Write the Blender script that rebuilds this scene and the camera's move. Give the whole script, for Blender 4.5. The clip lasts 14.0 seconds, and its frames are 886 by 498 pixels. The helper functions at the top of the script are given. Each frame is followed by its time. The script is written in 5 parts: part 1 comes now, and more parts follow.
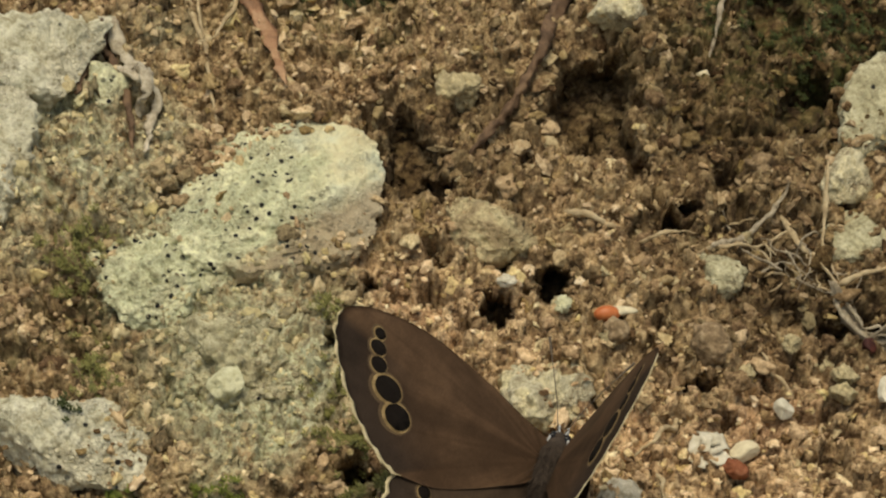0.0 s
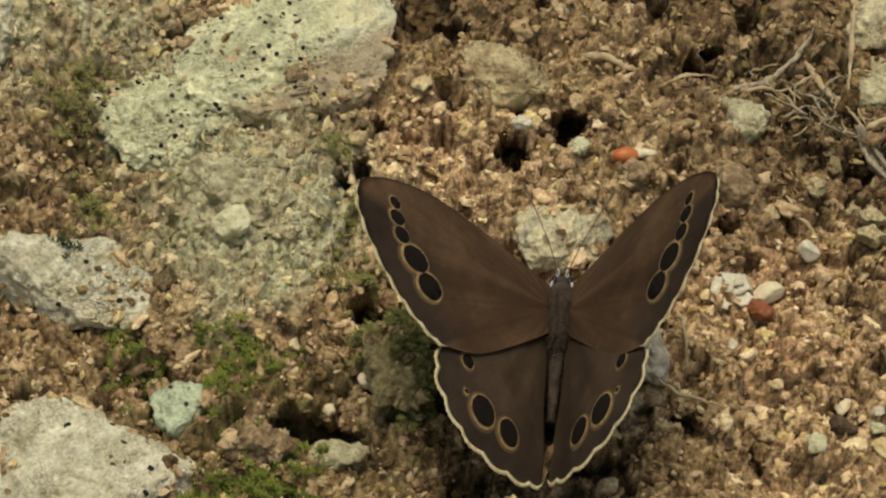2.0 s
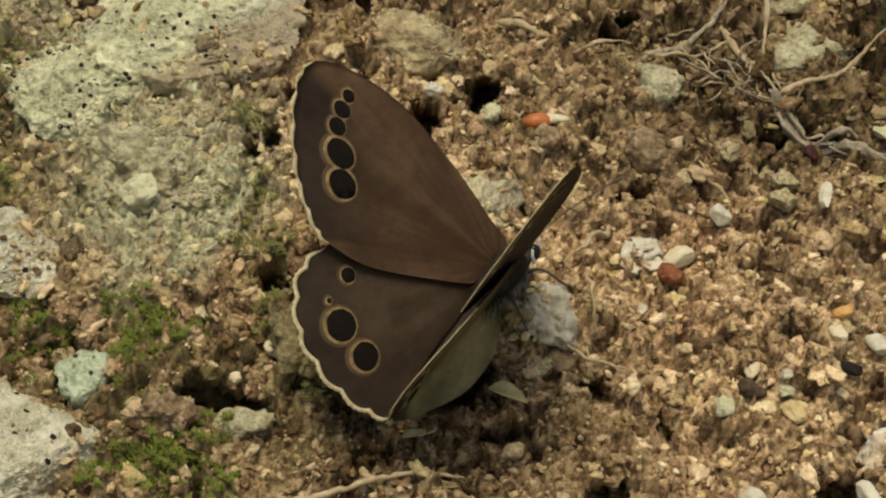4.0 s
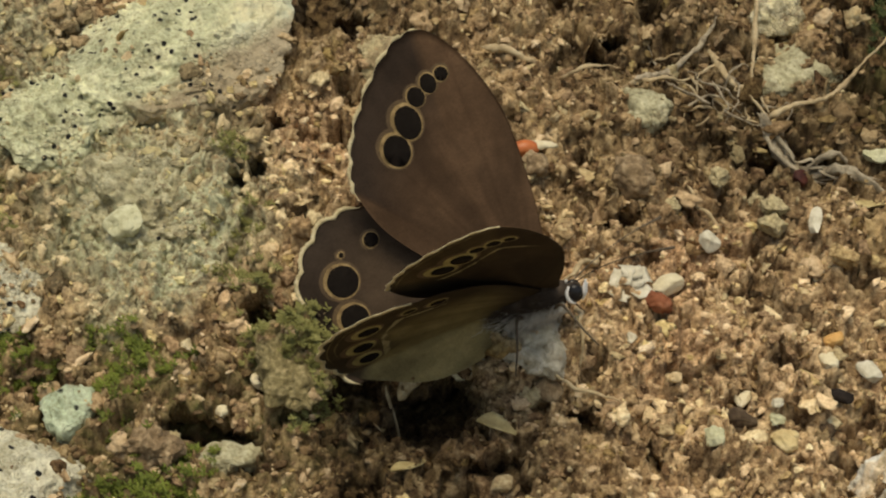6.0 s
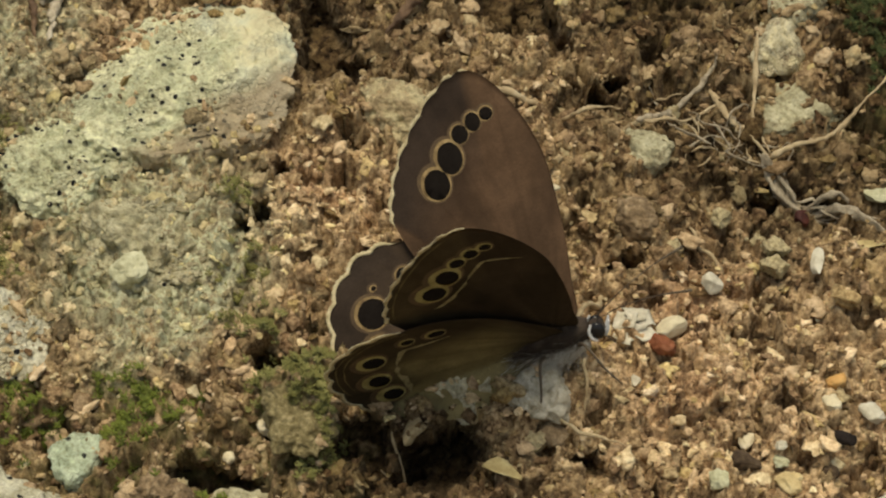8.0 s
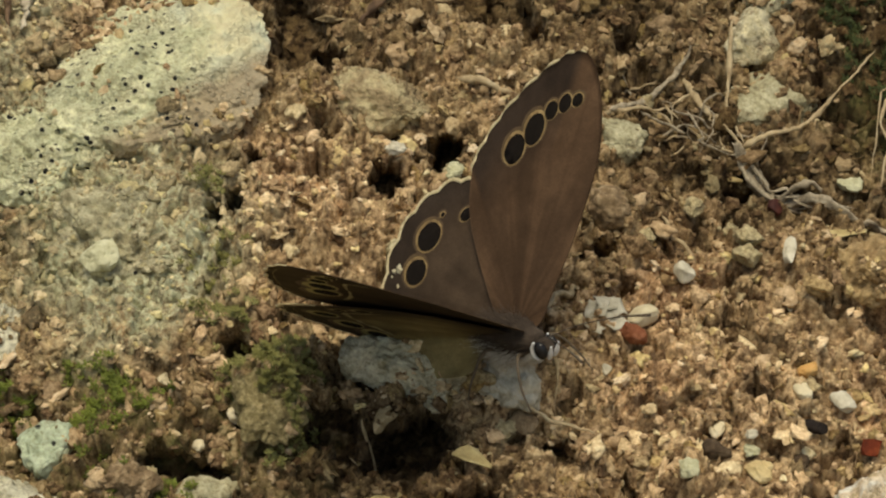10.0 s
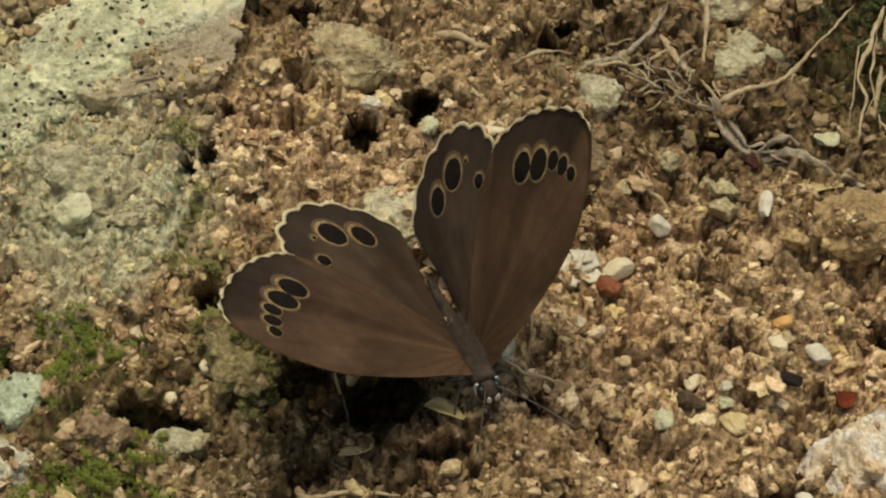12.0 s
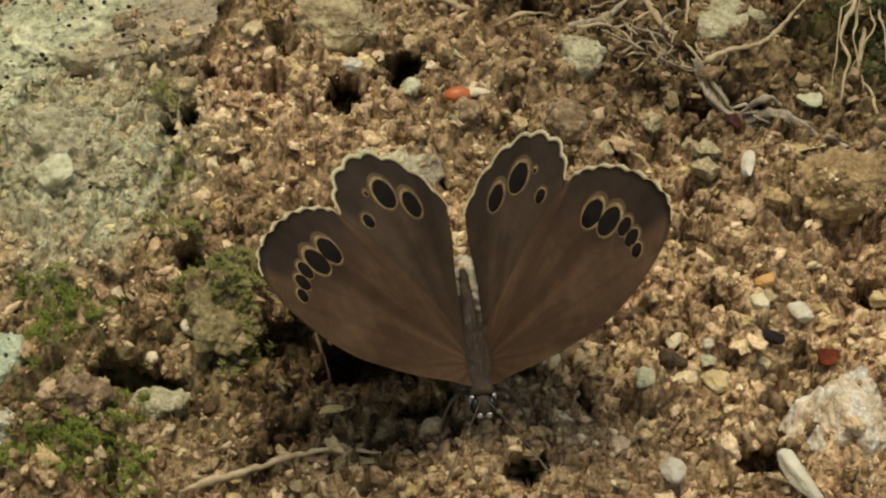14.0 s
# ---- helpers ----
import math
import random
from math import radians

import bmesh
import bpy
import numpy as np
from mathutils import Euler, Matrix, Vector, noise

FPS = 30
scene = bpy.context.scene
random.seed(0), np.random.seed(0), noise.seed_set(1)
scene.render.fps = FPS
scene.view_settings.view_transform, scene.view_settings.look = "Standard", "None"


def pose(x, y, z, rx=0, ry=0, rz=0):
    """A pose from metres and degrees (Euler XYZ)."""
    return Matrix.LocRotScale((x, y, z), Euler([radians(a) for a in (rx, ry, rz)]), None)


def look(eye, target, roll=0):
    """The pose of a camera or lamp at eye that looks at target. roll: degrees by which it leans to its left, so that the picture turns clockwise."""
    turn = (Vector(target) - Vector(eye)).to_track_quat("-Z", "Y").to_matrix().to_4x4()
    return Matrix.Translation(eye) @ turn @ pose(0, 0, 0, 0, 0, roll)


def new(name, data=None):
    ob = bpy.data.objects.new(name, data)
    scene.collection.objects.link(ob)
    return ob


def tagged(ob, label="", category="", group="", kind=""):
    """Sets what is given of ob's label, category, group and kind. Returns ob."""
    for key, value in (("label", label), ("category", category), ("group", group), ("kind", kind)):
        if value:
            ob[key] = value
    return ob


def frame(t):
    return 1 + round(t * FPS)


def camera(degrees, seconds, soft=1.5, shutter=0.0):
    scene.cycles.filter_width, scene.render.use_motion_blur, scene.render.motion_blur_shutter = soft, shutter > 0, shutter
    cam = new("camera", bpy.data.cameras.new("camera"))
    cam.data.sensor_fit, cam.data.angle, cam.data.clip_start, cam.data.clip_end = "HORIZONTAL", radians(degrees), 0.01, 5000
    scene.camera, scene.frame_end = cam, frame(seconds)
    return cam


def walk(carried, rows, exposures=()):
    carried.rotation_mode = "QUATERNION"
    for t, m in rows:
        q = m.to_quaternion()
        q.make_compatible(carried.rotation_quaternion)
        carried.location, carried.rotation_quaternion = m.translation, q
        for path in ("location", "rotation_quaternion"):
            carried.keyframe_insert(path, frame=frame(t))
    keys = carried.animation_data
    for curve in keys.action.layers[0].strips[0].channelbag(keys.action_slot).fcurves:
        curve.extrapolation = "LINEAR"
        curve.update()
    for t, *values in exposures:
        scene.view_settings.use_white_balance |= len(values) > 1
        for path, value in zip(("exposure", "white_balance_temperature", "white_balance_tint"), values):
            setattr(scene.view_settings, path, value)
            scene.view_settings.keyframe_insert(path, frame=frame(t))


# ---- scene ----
from functools import lru_cache

from mathutils.bvhtree import BVHTree

MM = 0.001
SLOPE, PITCH = 30.0, 20.0           # the bank's slope and the camera's downward tilt, in degrees
ORIGIN = Vector((0, 0, 0.8))
SX = Vector((1, 0, 0))
SV = Vector((0, math.cos(radians(SLOPE)), math.sin(radians(SLOPE))))     # up the bank
SN = Vector((0, -math.sin(radians(SLOPE)), math.cos(radians(SLOPE))))    # out of the bank
CY = Vector((0, math.sin(radians(PITCH)), math.cos(radians(PITCH))))
CZ = Vector((0, -math.cos(radians(PITCH)), math.sin(radians(PITCH))))


# ---- the camera and its walk: seconds, millimetres across, up and away, roll in degrees ----
CAMERA_ROWS = [
    (0.0, -10.10, 13.94, 312.96, 1.095),
    (0.5, -10.38, 8.25, 299.51, 1.312),
    (1.0, -9.01, 4.06, 300.70, 1.343),
    (1.5, -9.60, 1.06, 301.75, 1.307),
    (2.0, -11.17, -3.48, 302.51, 1.281),
    (2.5, -8.23, -5.71, 301.60, 1.138),
    (3.0, -5.25, -6.87, 301.29, 1.100),
    (3.5, -3.14, -7.04, 301.14, 0.996),
    (5.8, 0.27, -4.15, 298.41, 0.219),
    (6.0, -0.33, -3.73, 298.52, 0.287),
    (6.5, -1.75, -1.62, 299.45, 0.135),
    (7.0, -0.00, 0.00, 300.00, 0.000),
    (7.5, -0.38, -0.28, 300.26, -0.111),
    (8.0, -0.75, 0.86, 300.19, -0.179),
    (8.2, -0.08, 1.00, 299.75, -0.472),
    (10.5, 2.46, -1.70, 299.49, -0.053),
    (11.0, 3.22, -3.34, 299.06, -0.068),
    (11.5, 4.63, -3.24, 299.08, -0.114),
    (12.0, 4.85, -5.20, 298.46, -0.095),
    (12.5, 5.99, -6.92, 298.14, -0.121),
    (13.0, 7.38, -7.65, 297.79, -0.136),
    (13.5, 7.16, -7.54, 297.67, -0.198),
    (14.0, 6.71, -9.33, 298.00, -0.232),
]
cam = camera(17.82, 14.0, soft=2.15, shutter=0.3)


def held(a, b, d, roll):
    """The pose of the camera a and b millimetres beside the middle of the bank, d away from it."""
    target = ORIGIN + (SX * a + CY * b) * MM
    return look(target + CZ * d * MM, target, roll)


walk(cam, [(t, held(a, b, d, roll)) for t, a, b, d, roll in CAMERA_ROWS],
     exposures=[(0.0, 0.25, 7700, 3), (14.0, 0.25, 7700, 3)])

# ---- sky and sun ----
world = bpy.data.worlds.new("sky")
scene.world = world
world.use_nodes = True
sky = world.node_tree.nodes.new("ShaderNodeTexSky")
sky.sky_type, sky.sun_disc = "NISHITA", False
SUN_ELEVATION, SUN_ROTATION = radians(72), radians(190)
sky.sun_elevation, sky.sun_rotation = SUN_ELEVATION, SUN_ROTATION
sky.air_density, sky.dust_density = 1.0, 3.0
background = world.node_tree.nodes["Background"]
background.inputs["Strength"].default_value = 0.10
world.node_tree.links.new(sky.outputs["Color"], background.inputs["Color"])
sun = new("sun", bpy.data.lights.new("sun", "SUN"))
sun.data.energy, sun.data.angle, sun.data.color = 1.7, radians(30), (1.0, 0.93, 0.82)
sun_dir = Vector((math.sin(SUN_ROTATION) * math.cos(SUN_ELEVATION), math.cos(SUN_ROTATION) * math.cos(SUN_ELEVATION), math.sin(SUN_ELEVATION)))
sun.matrix_world = look(sun_dir * 5, (0, 0, 0))


# ---- noise in numpy ----
def hashed(ix, iy, iz, seed):
    n = (ix.astype(np.int64) * 374761393 + iy.astype(np.int64) * 668265263 + iz.astype(np.int64) * 2147483647 + seed * 144269) & 0xFFFFFFFF
    n = ((n ^ (n >> 13)) * 1274126177) & 0xFFFFFFFF
    n = ((n ^ (n >> 16)) * 2246822519) & 0xFFFFFFFF
    return ((n ^ (n >> 15)) & 0xFFFFFF) / float(0xFFFFFF)


def noise3(p, seed=0):
    """Smooth value noise, -1 to 1, at the points p (n, 3)."""
    i = np.floor(p).astype(np.int64)
    f = p - i
    f = f * f * f * (f * (f * 6 - 15) + 10)
    total = 0
    for dx in (0, 1):
        wx = f[:, 0] if dx else 1 - f[:, 0]
        for dy in (0, 1):
            wy = f[:, 1] if dy else 1 - f[:, 1]
            for dz in (0, 1):
                wz = f[:, 2] if dz else 1 - f[:, 2]
                total = total + wx * wy * wz * hashed(i[:, 0] + dx, i[:, 1] + dy, i[:, 2] + dz, seed)
    return total * 2 - 1


def fbm3(p, octaves=4, seed=0, gain=0.5):
    total, amp = 0, 1.0
    for k in range(octaves):
        total = total + amp * noise3(p * 2.03 ** k + 17.3 * k, seed + k)
        amp *= gain
    return total


def fbm2(u, v, size, octaves=4, seed=0, gain=0.5):
    return fbm3(np.stack([u / size, v / size, np.zeros_like(u) + 0.37 * seed], 1), octaves, seed, gain)


def cells(u, v, size, seed):
    """Nearest jittered cell: distance over size, its random number, and the slant of its face."""
    iu, iv = np.floor(u / size).astype(np.int64), np.floor(v / size).astype(np.int64)
    best = np.full(u.shape, 9.0)
    slant = np.zeros(u.shape)
    rnd = np.zeros(u.shape)
    zero = np.zeros_like(iu)
    for du in (-1, 0, 1):
        for dv in (-1, 0, 1):
            cu, cv = iu + du, iv + dv
            pu = (cu + 0.1 + 0.8 * hashed(cu, cv, zero, seed)) * size
            pv = (cv + 0.1 + 0.8 * hashed(cu, cv, zero + 1, seed)) * size
            d = np.hypot(u - pu, v - pv) / size
            near = d < best
            rnd = np.where(near, hashed(cu, cv, zero + 2, seed), rnd)
            way = 2 * np.pi * hashed(cu, cv, zero + 3, seed)
            slant = np.where(near, ((u - pu) * np.cos(way) + (v - pv) * np.sin(way)) / size, slant)
            best = np.where(near, d, best)
    return best, rnd, slant


def smooth(x, a, b):
    t = np.clip((x - a) / (b - a), 0, 1)
    return t * t * (3 - 2 * t)


def blob(u, v, cu, cv, ru, rv, turn=0.0, ragged=0.25, seed=0, soft=0.25):
    """1 inside an uneven oval, 0 outside."""
    c, s = math.cos(radians(turn)), math.sin(radians(turn))
    x, y = (u - cu) * c + (v - cv) * s, -(u - cu) * s + (v - cv) * c
    r = np.sqrt((x / ru) ** 2 + (y / rv) ** 2) + ragged * fbm2(u + 31 * seed, v, 0.9 * min(ru, rv), 3, 50 + seed)
    return 1 - smooth(r, 1 - soft, 1 + soft)


# hollows in the soil: u, v, half width, half height, depth, turn
HOLLOWS = [
    (7.6, 39.0, 4.4, 6.2, 6.0, 0), (11.6, 31.6, 1.6, 4.0, 3.5, 15), (-4.4, 8.9, 1.4, 2.2, 5.5, 0), (2.7, 12.4, 2.1, 2.8, 7.5, 0),
    (15.9, 22.8, 1.6, 1.5, 3.5, 0), (18.9, 25.4, 1.5, 1.1, 3.5, 0), (-14.4, 31.5, 2.6, 6.0, 4.0, 10), (-17.9, 11.0, 1.2, 1.4, 2.2, 0),
    (-20.2, 4.6, 1.1, 1.3, 3.6, 0), (-22.0, 2.6, 1.3, 1.4, 4.0, 0), (-0.8, -27.4, 3.8, 4.4, 8.5, -8), (-8.6, -24.8, 2.6, 3.2, 4.8, 10),
    (-23.4, -29.4, 4.8, 1.9, 3.0, -5), (18.0, -0.8, 2.6, 0.9, 1.8, 0), (38.0, -39.9, 1.9, 1.6, 3.0, 0)]
HOLLOWS_SMALL = [
    (14.8, -40.3, 2.6, 1.5, 2.6, 10), (5.3, -33.5, 2.4, 1.5, 2.0, 0), (13.8, -27.2, 1.9, 1.7, 2.6, 0), (-18.0, -15.5, 2.4, 2.6, 3.6, 0),
    (30.0, 56.0, 3.0, 5.0, 3.5, 0), (33.5, 41.0, 3.0, 6.0, 4.0, -20), (-16.0, 61.5, 6.0, 3.0, 5.0, 0), (36.5, 8.0, 4.5, 1.6, 2.2, -25),
    (-11.5, 27.0, 2.0, 1.6, 2.0, 0), (49.5, -17.5, 1.8, 1.2, 1.8, 0), (20.0, -30.0, 1.0, 0.8, 1.4, 0), (29.5, -24.5, 0.9, 0.8, 1.3, 0),
    (23.6, -22.2, 1.0, 0.9, 2.0, 0), (20.7, -31.4, 1.0, 0.9, 2.0, 0), (14.6, -41.4, 1.0, 0.9, 2.0, 0), (38.0, -41.1, 1.0, 0.9, 2.0, 0), (-17.9, 10.0, 1.0, 0.9, 2.0, 0), (-17.8, 10.4, 1.0, 0.9, 2.0, 0), (23.3, -21.8, 1.0, 0.9, 2.0, 0)]
# mounds: u, v, half width, half height, height, turn
MOUNDS = [
    (-14.8, -19.5, 4.2, 5.0, 3.2, 0), (19.6, 3.4, 3.2, 3.0, 1.6, 0), (47.6, -6.0, 6.5, 4.0, 2.0, 0), (-29.0, -28.0, 4.2, 3.4, 2.4, 0),
    (13.5, 45.0, 2.6, 9.0, 3.0, 5), (-0.5, 2.0, 11.0, 6.0, 1.2, 0), (8.0, -17.0, 9.0, 6.0, 0.9, -10), (10.5, -20.5, 5.5, 4.0, 0.5, 0), (6.0, -31.0, 8.0, 4.0, 1.5, 0), (9.0, 51.5, 6.0, 2.2, 2.6, 10)]


@lru_cache(maxsize=1)
def relief_tables():
    return HOLLOWS + HOLLOWS_SMALL, MOUNDS


def rocky(u, v):
    """How far the weathered grey rock face shows through the soil."""
    a = blob(u, v, -35.0, 6.0, 14.0, 13.0, 25, 0.45, 1, 0.5)
    b = blob(u, v, -54.0, 30.0, 10.0, 22.0, 0, 0.5, 2, 0.5)
    c = blob(u, v, -31.0, -8.0, 9.0, 9.0, 0, 0.5, 3, 0.5)
    return np.clip(0.85 * a + 0.85 * b + 0.7 * c, 0, 1)


def relief(u, v):
    """Height of the bank's face over its plane in millimetres, the masks of its surface, and how deep it is hollowed."""
    hollows, mounds = relief_tables()
    fade = smooth(u, -78, -70) * (1 - smooth(u, 60, 68)) * smooth(v, -56, -50) * (1 - smooth(v, 70, 78))
    rock = rocky(u, v)
    # warp the plan a little, so that no outline is a clean oval
    wu = u + 0.9 * fbm2(u, v, 3.0, 4, 7, 0.65)
    wv = v + 0.9 * fbm2(u, v, 3.0, 4, 8, 0.65)
    h = 2.0 * fbm2(u, v, 26, 3, 1) + 0.9 * fbm2(u, v, 7.0, 3, 2) + 0.35 * fbm2(u, v, 2.2, 3, 3)
    for k, (cu, cv, ru, rv, high, turn) in enumerate(mounds):
        h = h + high * blob(wu, wv, cu, cv, ru, rv, turn, 0.2, 30 + k, 0.6)
    deep, dug = np.zeros_like(u), np.zeros_like(u)
    for k, (cu, cv, ru, rv, depth, turn) in enumerate(hollows):
        m = blob(wu, wv, cu, cv, ru, rv, turn, 0.18, 10 + k, 0.3)
        h = h - depth * m
        dug = dug + depth * m
        deep = np.maximum(deep, m)
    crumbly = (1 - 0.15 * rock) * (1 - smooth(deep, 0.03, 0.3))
    d1, r1, e1 = cells(wu, wv, 2.3, 3)
    d2, r2, e2 = cells(wu, wv, 1.15, 4)
    d3, r3, e3 = cells(u, v, 0.62, 5)
    big = np.clip(1.5 - 1.5 * (d1 / (0.45 + 0.45 * r1)) ** 2, 0, 1) * (r1 > 0.4)
    mid = np.clip(1.5 - 1.5 * (d2 / (0.45 + 0.40 * r2)) ** 2, 0, 1) * (r2 > 0.25)
    low = np.clip(1 - (d3 / 0.8) ** 2, 0, 1)
    h = h + crumbly * (big * (0.55 + 0.85 * r1 + 1.0 * e1) + mid * (0.3 + 0.55 * r2 + 0.8 * e2) + 0.25 * low * (0.3 + r3) + 0.3 * e3)
    h = h + crumbly * 0.3 * (1 - 2.2 * np.abs(fbm2(wu, wv, 1.7, 3, 22)))
    pits = smooth(fbm2(wu, wv, 3.6, 3, 9), 0.25, 0.8) * (1 - 0.6 * rock)
    h = h - 2.7 * pits
    grain = 0.5 * r3 + 0.32 * (r2 * 5.17 % 1) + 0.18 * (r1 * 7.31 % 1)
    # inside the hollows the walls are coloured in depth
    wall = 0.5 + 0.5 * fbm3(np.stack([u / 0.9, v / 0.9, h / 0.9], 1), 3, 61)
    grain = np.where(deep > 0.06, np.clip(wall, 0.1, 0.9), grain)
    # pits count as partly deep, so painted shade darkens them too
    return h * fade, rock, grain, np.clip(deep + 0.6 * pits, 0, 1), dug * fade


def height(u, v):
    return float(relief(np.array([float(u)]), np.array([float(v)]))[0][0])


def seat(u, v, r=0.9):
    """The height on which a small thing rests: the upper part of the soil round the spot."""
    a = np.linspace(0, 2 * np.pi, 9)[:8]
    h = relief(np.r_[float(u), u + r * np.cos(a), u + 0.5 * r * np.cos(a)], np.r_[float(v), v + r * np.sin(a), v + 0.5 * r * np.sin(a)])[0]
    return float(np.quantile(h, 0.65))


ROOM = []        # small things that crumbs keep clear of: u, v, radius


def on_bank(u, v, h=0.0):
    return ORIGIN + (SX * u + SV * v + SN * h) * MM


BANK = Matrix((SX, SV, SN)).transposed()      # turns bank axes into world axes


def bank_pose(u, v, h, turn=0.0, tip=0.0, lean=0.0):
    return Matrix.Translation(on_bank(u, v, h)) @ BANK.to_4x4() @ pose(0, 0, 0, tip, lean, turn)


# ---- materials ----
def material(name, rough=0.8):
    m = bpy.data.materials.new(name)
    m.use_nodes = True
    shader = m.node_tree.nodes["Principled BSDF"]
    shader.inputs["Roughness"].default_value = rough
    shader.inputs["Specular IOR Level"].default_value = 0.3
    return m, m.node_tree, shader


def coords(nt, scale=1.0):
    node = nt.nodes.new("ShaderNodeTexCoord")
    mapping = nt.nodes.new("ShaderNodeMapping")
    mapping.inputs["Scale"].default_value = (scale, scale, scale)
    nt.links.new(node.outputs["Object"], mapping.inputs["Vector"])
    return mapping.outputs["Vector"]


def grain_of(nt, vector, per_mm, detail=4.0, rough=0.6, distort=0.0):
    node = nt.nodes.new("ShaderNodeTexNoise")
    node.inputs["Scale"].default_value = per_mm * 1000
    node.inputs["Detail"].default_value = detail
    node.inputs["Roughness"].default_value = rough
    node.inputs["Distortion"].default_value = distort
    nt.links.new(vector, node.inputs["Vector"])
    return node.outputs["Fac"]


def spots_of(nt, vector, per_mm, feature="F1"):
    node = nt.nodes.new("ShaderNodeTexVoronoi")
    node.feature = feature
    node.inputs["Scale"].default_value = per_mm * 1000
    nt.links.new(vector, node.inputs["Vector"])
    return node


def ramp_of(nt, fac, stops):
    node = nt.nodes.new("ShaderNodeValToRGB")
    ramp = node.color_ramp
    while len(ramp.elements) < len(stops):
        ramp.elements.new(0.5)
    for element, (where, colour) in zip(ramp.elements, stops):
        element.position = where
        element.color = (*colour, 1) if len(colour) == 3 else colour
    nt.links.new(fac, node.inputs["Fac"])
    return node.outputs["Color"]


def step_of(nt, value, low, high):
    node = nt.nodes.new("ShaderNodeMapRange")
    node.inputs["From Min"].default_value, node.inputs["From Max"].default_value = low, high
    node.clamp = True
    nt.links.new(value, node.inputs["Value"])
    return node.outputs["Result"]


def times_of(nt, a, b, op="MULTIPLY"):
    node = nt.nodes.new("ShaderNodeMath")
    node.operation = op
    nt.links.new(a, node.inputs[0])
    if isinstance(b, (int, float)):
        node.inputs[1].default_value = b
    else:
        nt.links.new(b, node.inputs[1])
    return node.outputs[0]


def mix_of(nt, fac, a, b, blend="MIX"):
    node = nt.nodes.new("ShaderNodeMix")
    node.data_type, node.blend_type = "RGBA", blend
    for value, socket in ((fac, node.inputs[0]), (a, node.inputs[6]), (b, node.inputs[7])):
        if isinstance(value, (int, float)):
            socket.default_value = value
        elif isinstance(value, tuple):
            socket.default_value = (*value, 1)
        else:
            nt.links.new(value, socket)
    return node.outputs[2]


def attribute_of(nt, name):
    node = nt.nodes.new("ShaderNodeAttribute")
    node.attribute_name = name
    return node.outputs["Fac"]


def bump_of(nt, shader, value, strength, mm):
    node = nt.nodes.new("ShaderNodeBump")
    node.inputs["Strength"].default_value = strength
    node.inputs["Distance"].default_value = mm * MM
    nt.links.new(value, node.inputs["Height"])
    nt.links.new(node.outputs["Normal"], shader.inputs["Normal"])


SOIL_STOPS = [(0.0, (0.04, 0.025, 0.014)), (0.2, (0.11, 0.07, 0.039)), (0.42, (0.26, 0.187, 0.110)), (0.62, (0.435, 0.335, 0.205)),
              (0.80, (0.57, 0.46, 0.30)), (0.92, (0.67, 0.56, 0.37)), (1.0, (0.74, 0.66, 0.48))]


def soil_material():
    m, nt, shader = material("soil", 0.92)
    vector = coords(nt)
    cell = attribute_of(nt, "grain")
    fine = grain_of(nt, vector, 1.5, 5, 0.75)
    broad = grain_of(nt, vector, 0.055, 4, 0.6)
    mixed = times_of(nt, times_of(nt, cell, 0.62), times_of(nt, fine, 1.7), "ADD")
    mixed = times_of(nt, mixed, -0.68, "ADD")
    soil = ramp_of(nt, mixed, SOIL_STOPS)
    tint = ramp_of(nt, broad, [(0.3, (0.66, 0.57, 0.46)), (0.5, (1.0, 0.95, 0.84)), (0.68, (1.12, 0.97, 0.86))])
    soil = mix_of(nt, 1.0, soil, tint, "MULTIPLY")
    soil = mix_of(nt, attribute_of(nt, "sand"), soil, mix_of(nt, 1.0, soil, (1.32, 1.31, 1.38), "MULTIPLY"))
    # damp humus, and shade painted into the hollows and pits
    humus_shade = times_of(nt, attribute_of(nt, "humus_shade"), step_of(nt, grain_of(nt, vector, 0.35, 4), 0.2, 0.5))
    soil = mix_of(nt, humus_shade, soil, mix_of(nt, 1.0, soil, (0.27, 0.24, 0.19), "MULTIPLY"))
    # the grey-green rock face
    stone = ramp_of(nt, grain_of(nt, vector, 0.75, 6, 0.8), [(0.32, (0.09, 0.07, 0.04)), (0.43, (0.30, 0.27, 0.17)), (0.54, (0.52, 0.53, 0.35)), (0.68, (0.70, 0.70, 0.48))])
    bare = times_of(nt, attribute_of(nt, "rock"), step_of(nt, grain_of(nt, vector, 0.22, 6, 0.8), 0.36, 0.5))
    soil = mix_of(nt, bare, soil, stone)
    # thin green film of algae
    film = times_of(nt, attribute_of(nt, "green"), step_of(nt, grain_of(nt, vector, 0.30, 5, 0.7), 0.42, 0.66))
    soil = mix_of(nt, film, soil, (0.085, 0.095, 0.026))
    nt.links.new(soil, shader.inputs["Base Color"])
    bump_of(nt, shader, grain_of(nt, vector, 3.2, 4, 0.75), 0.7, 0.22)
    return m


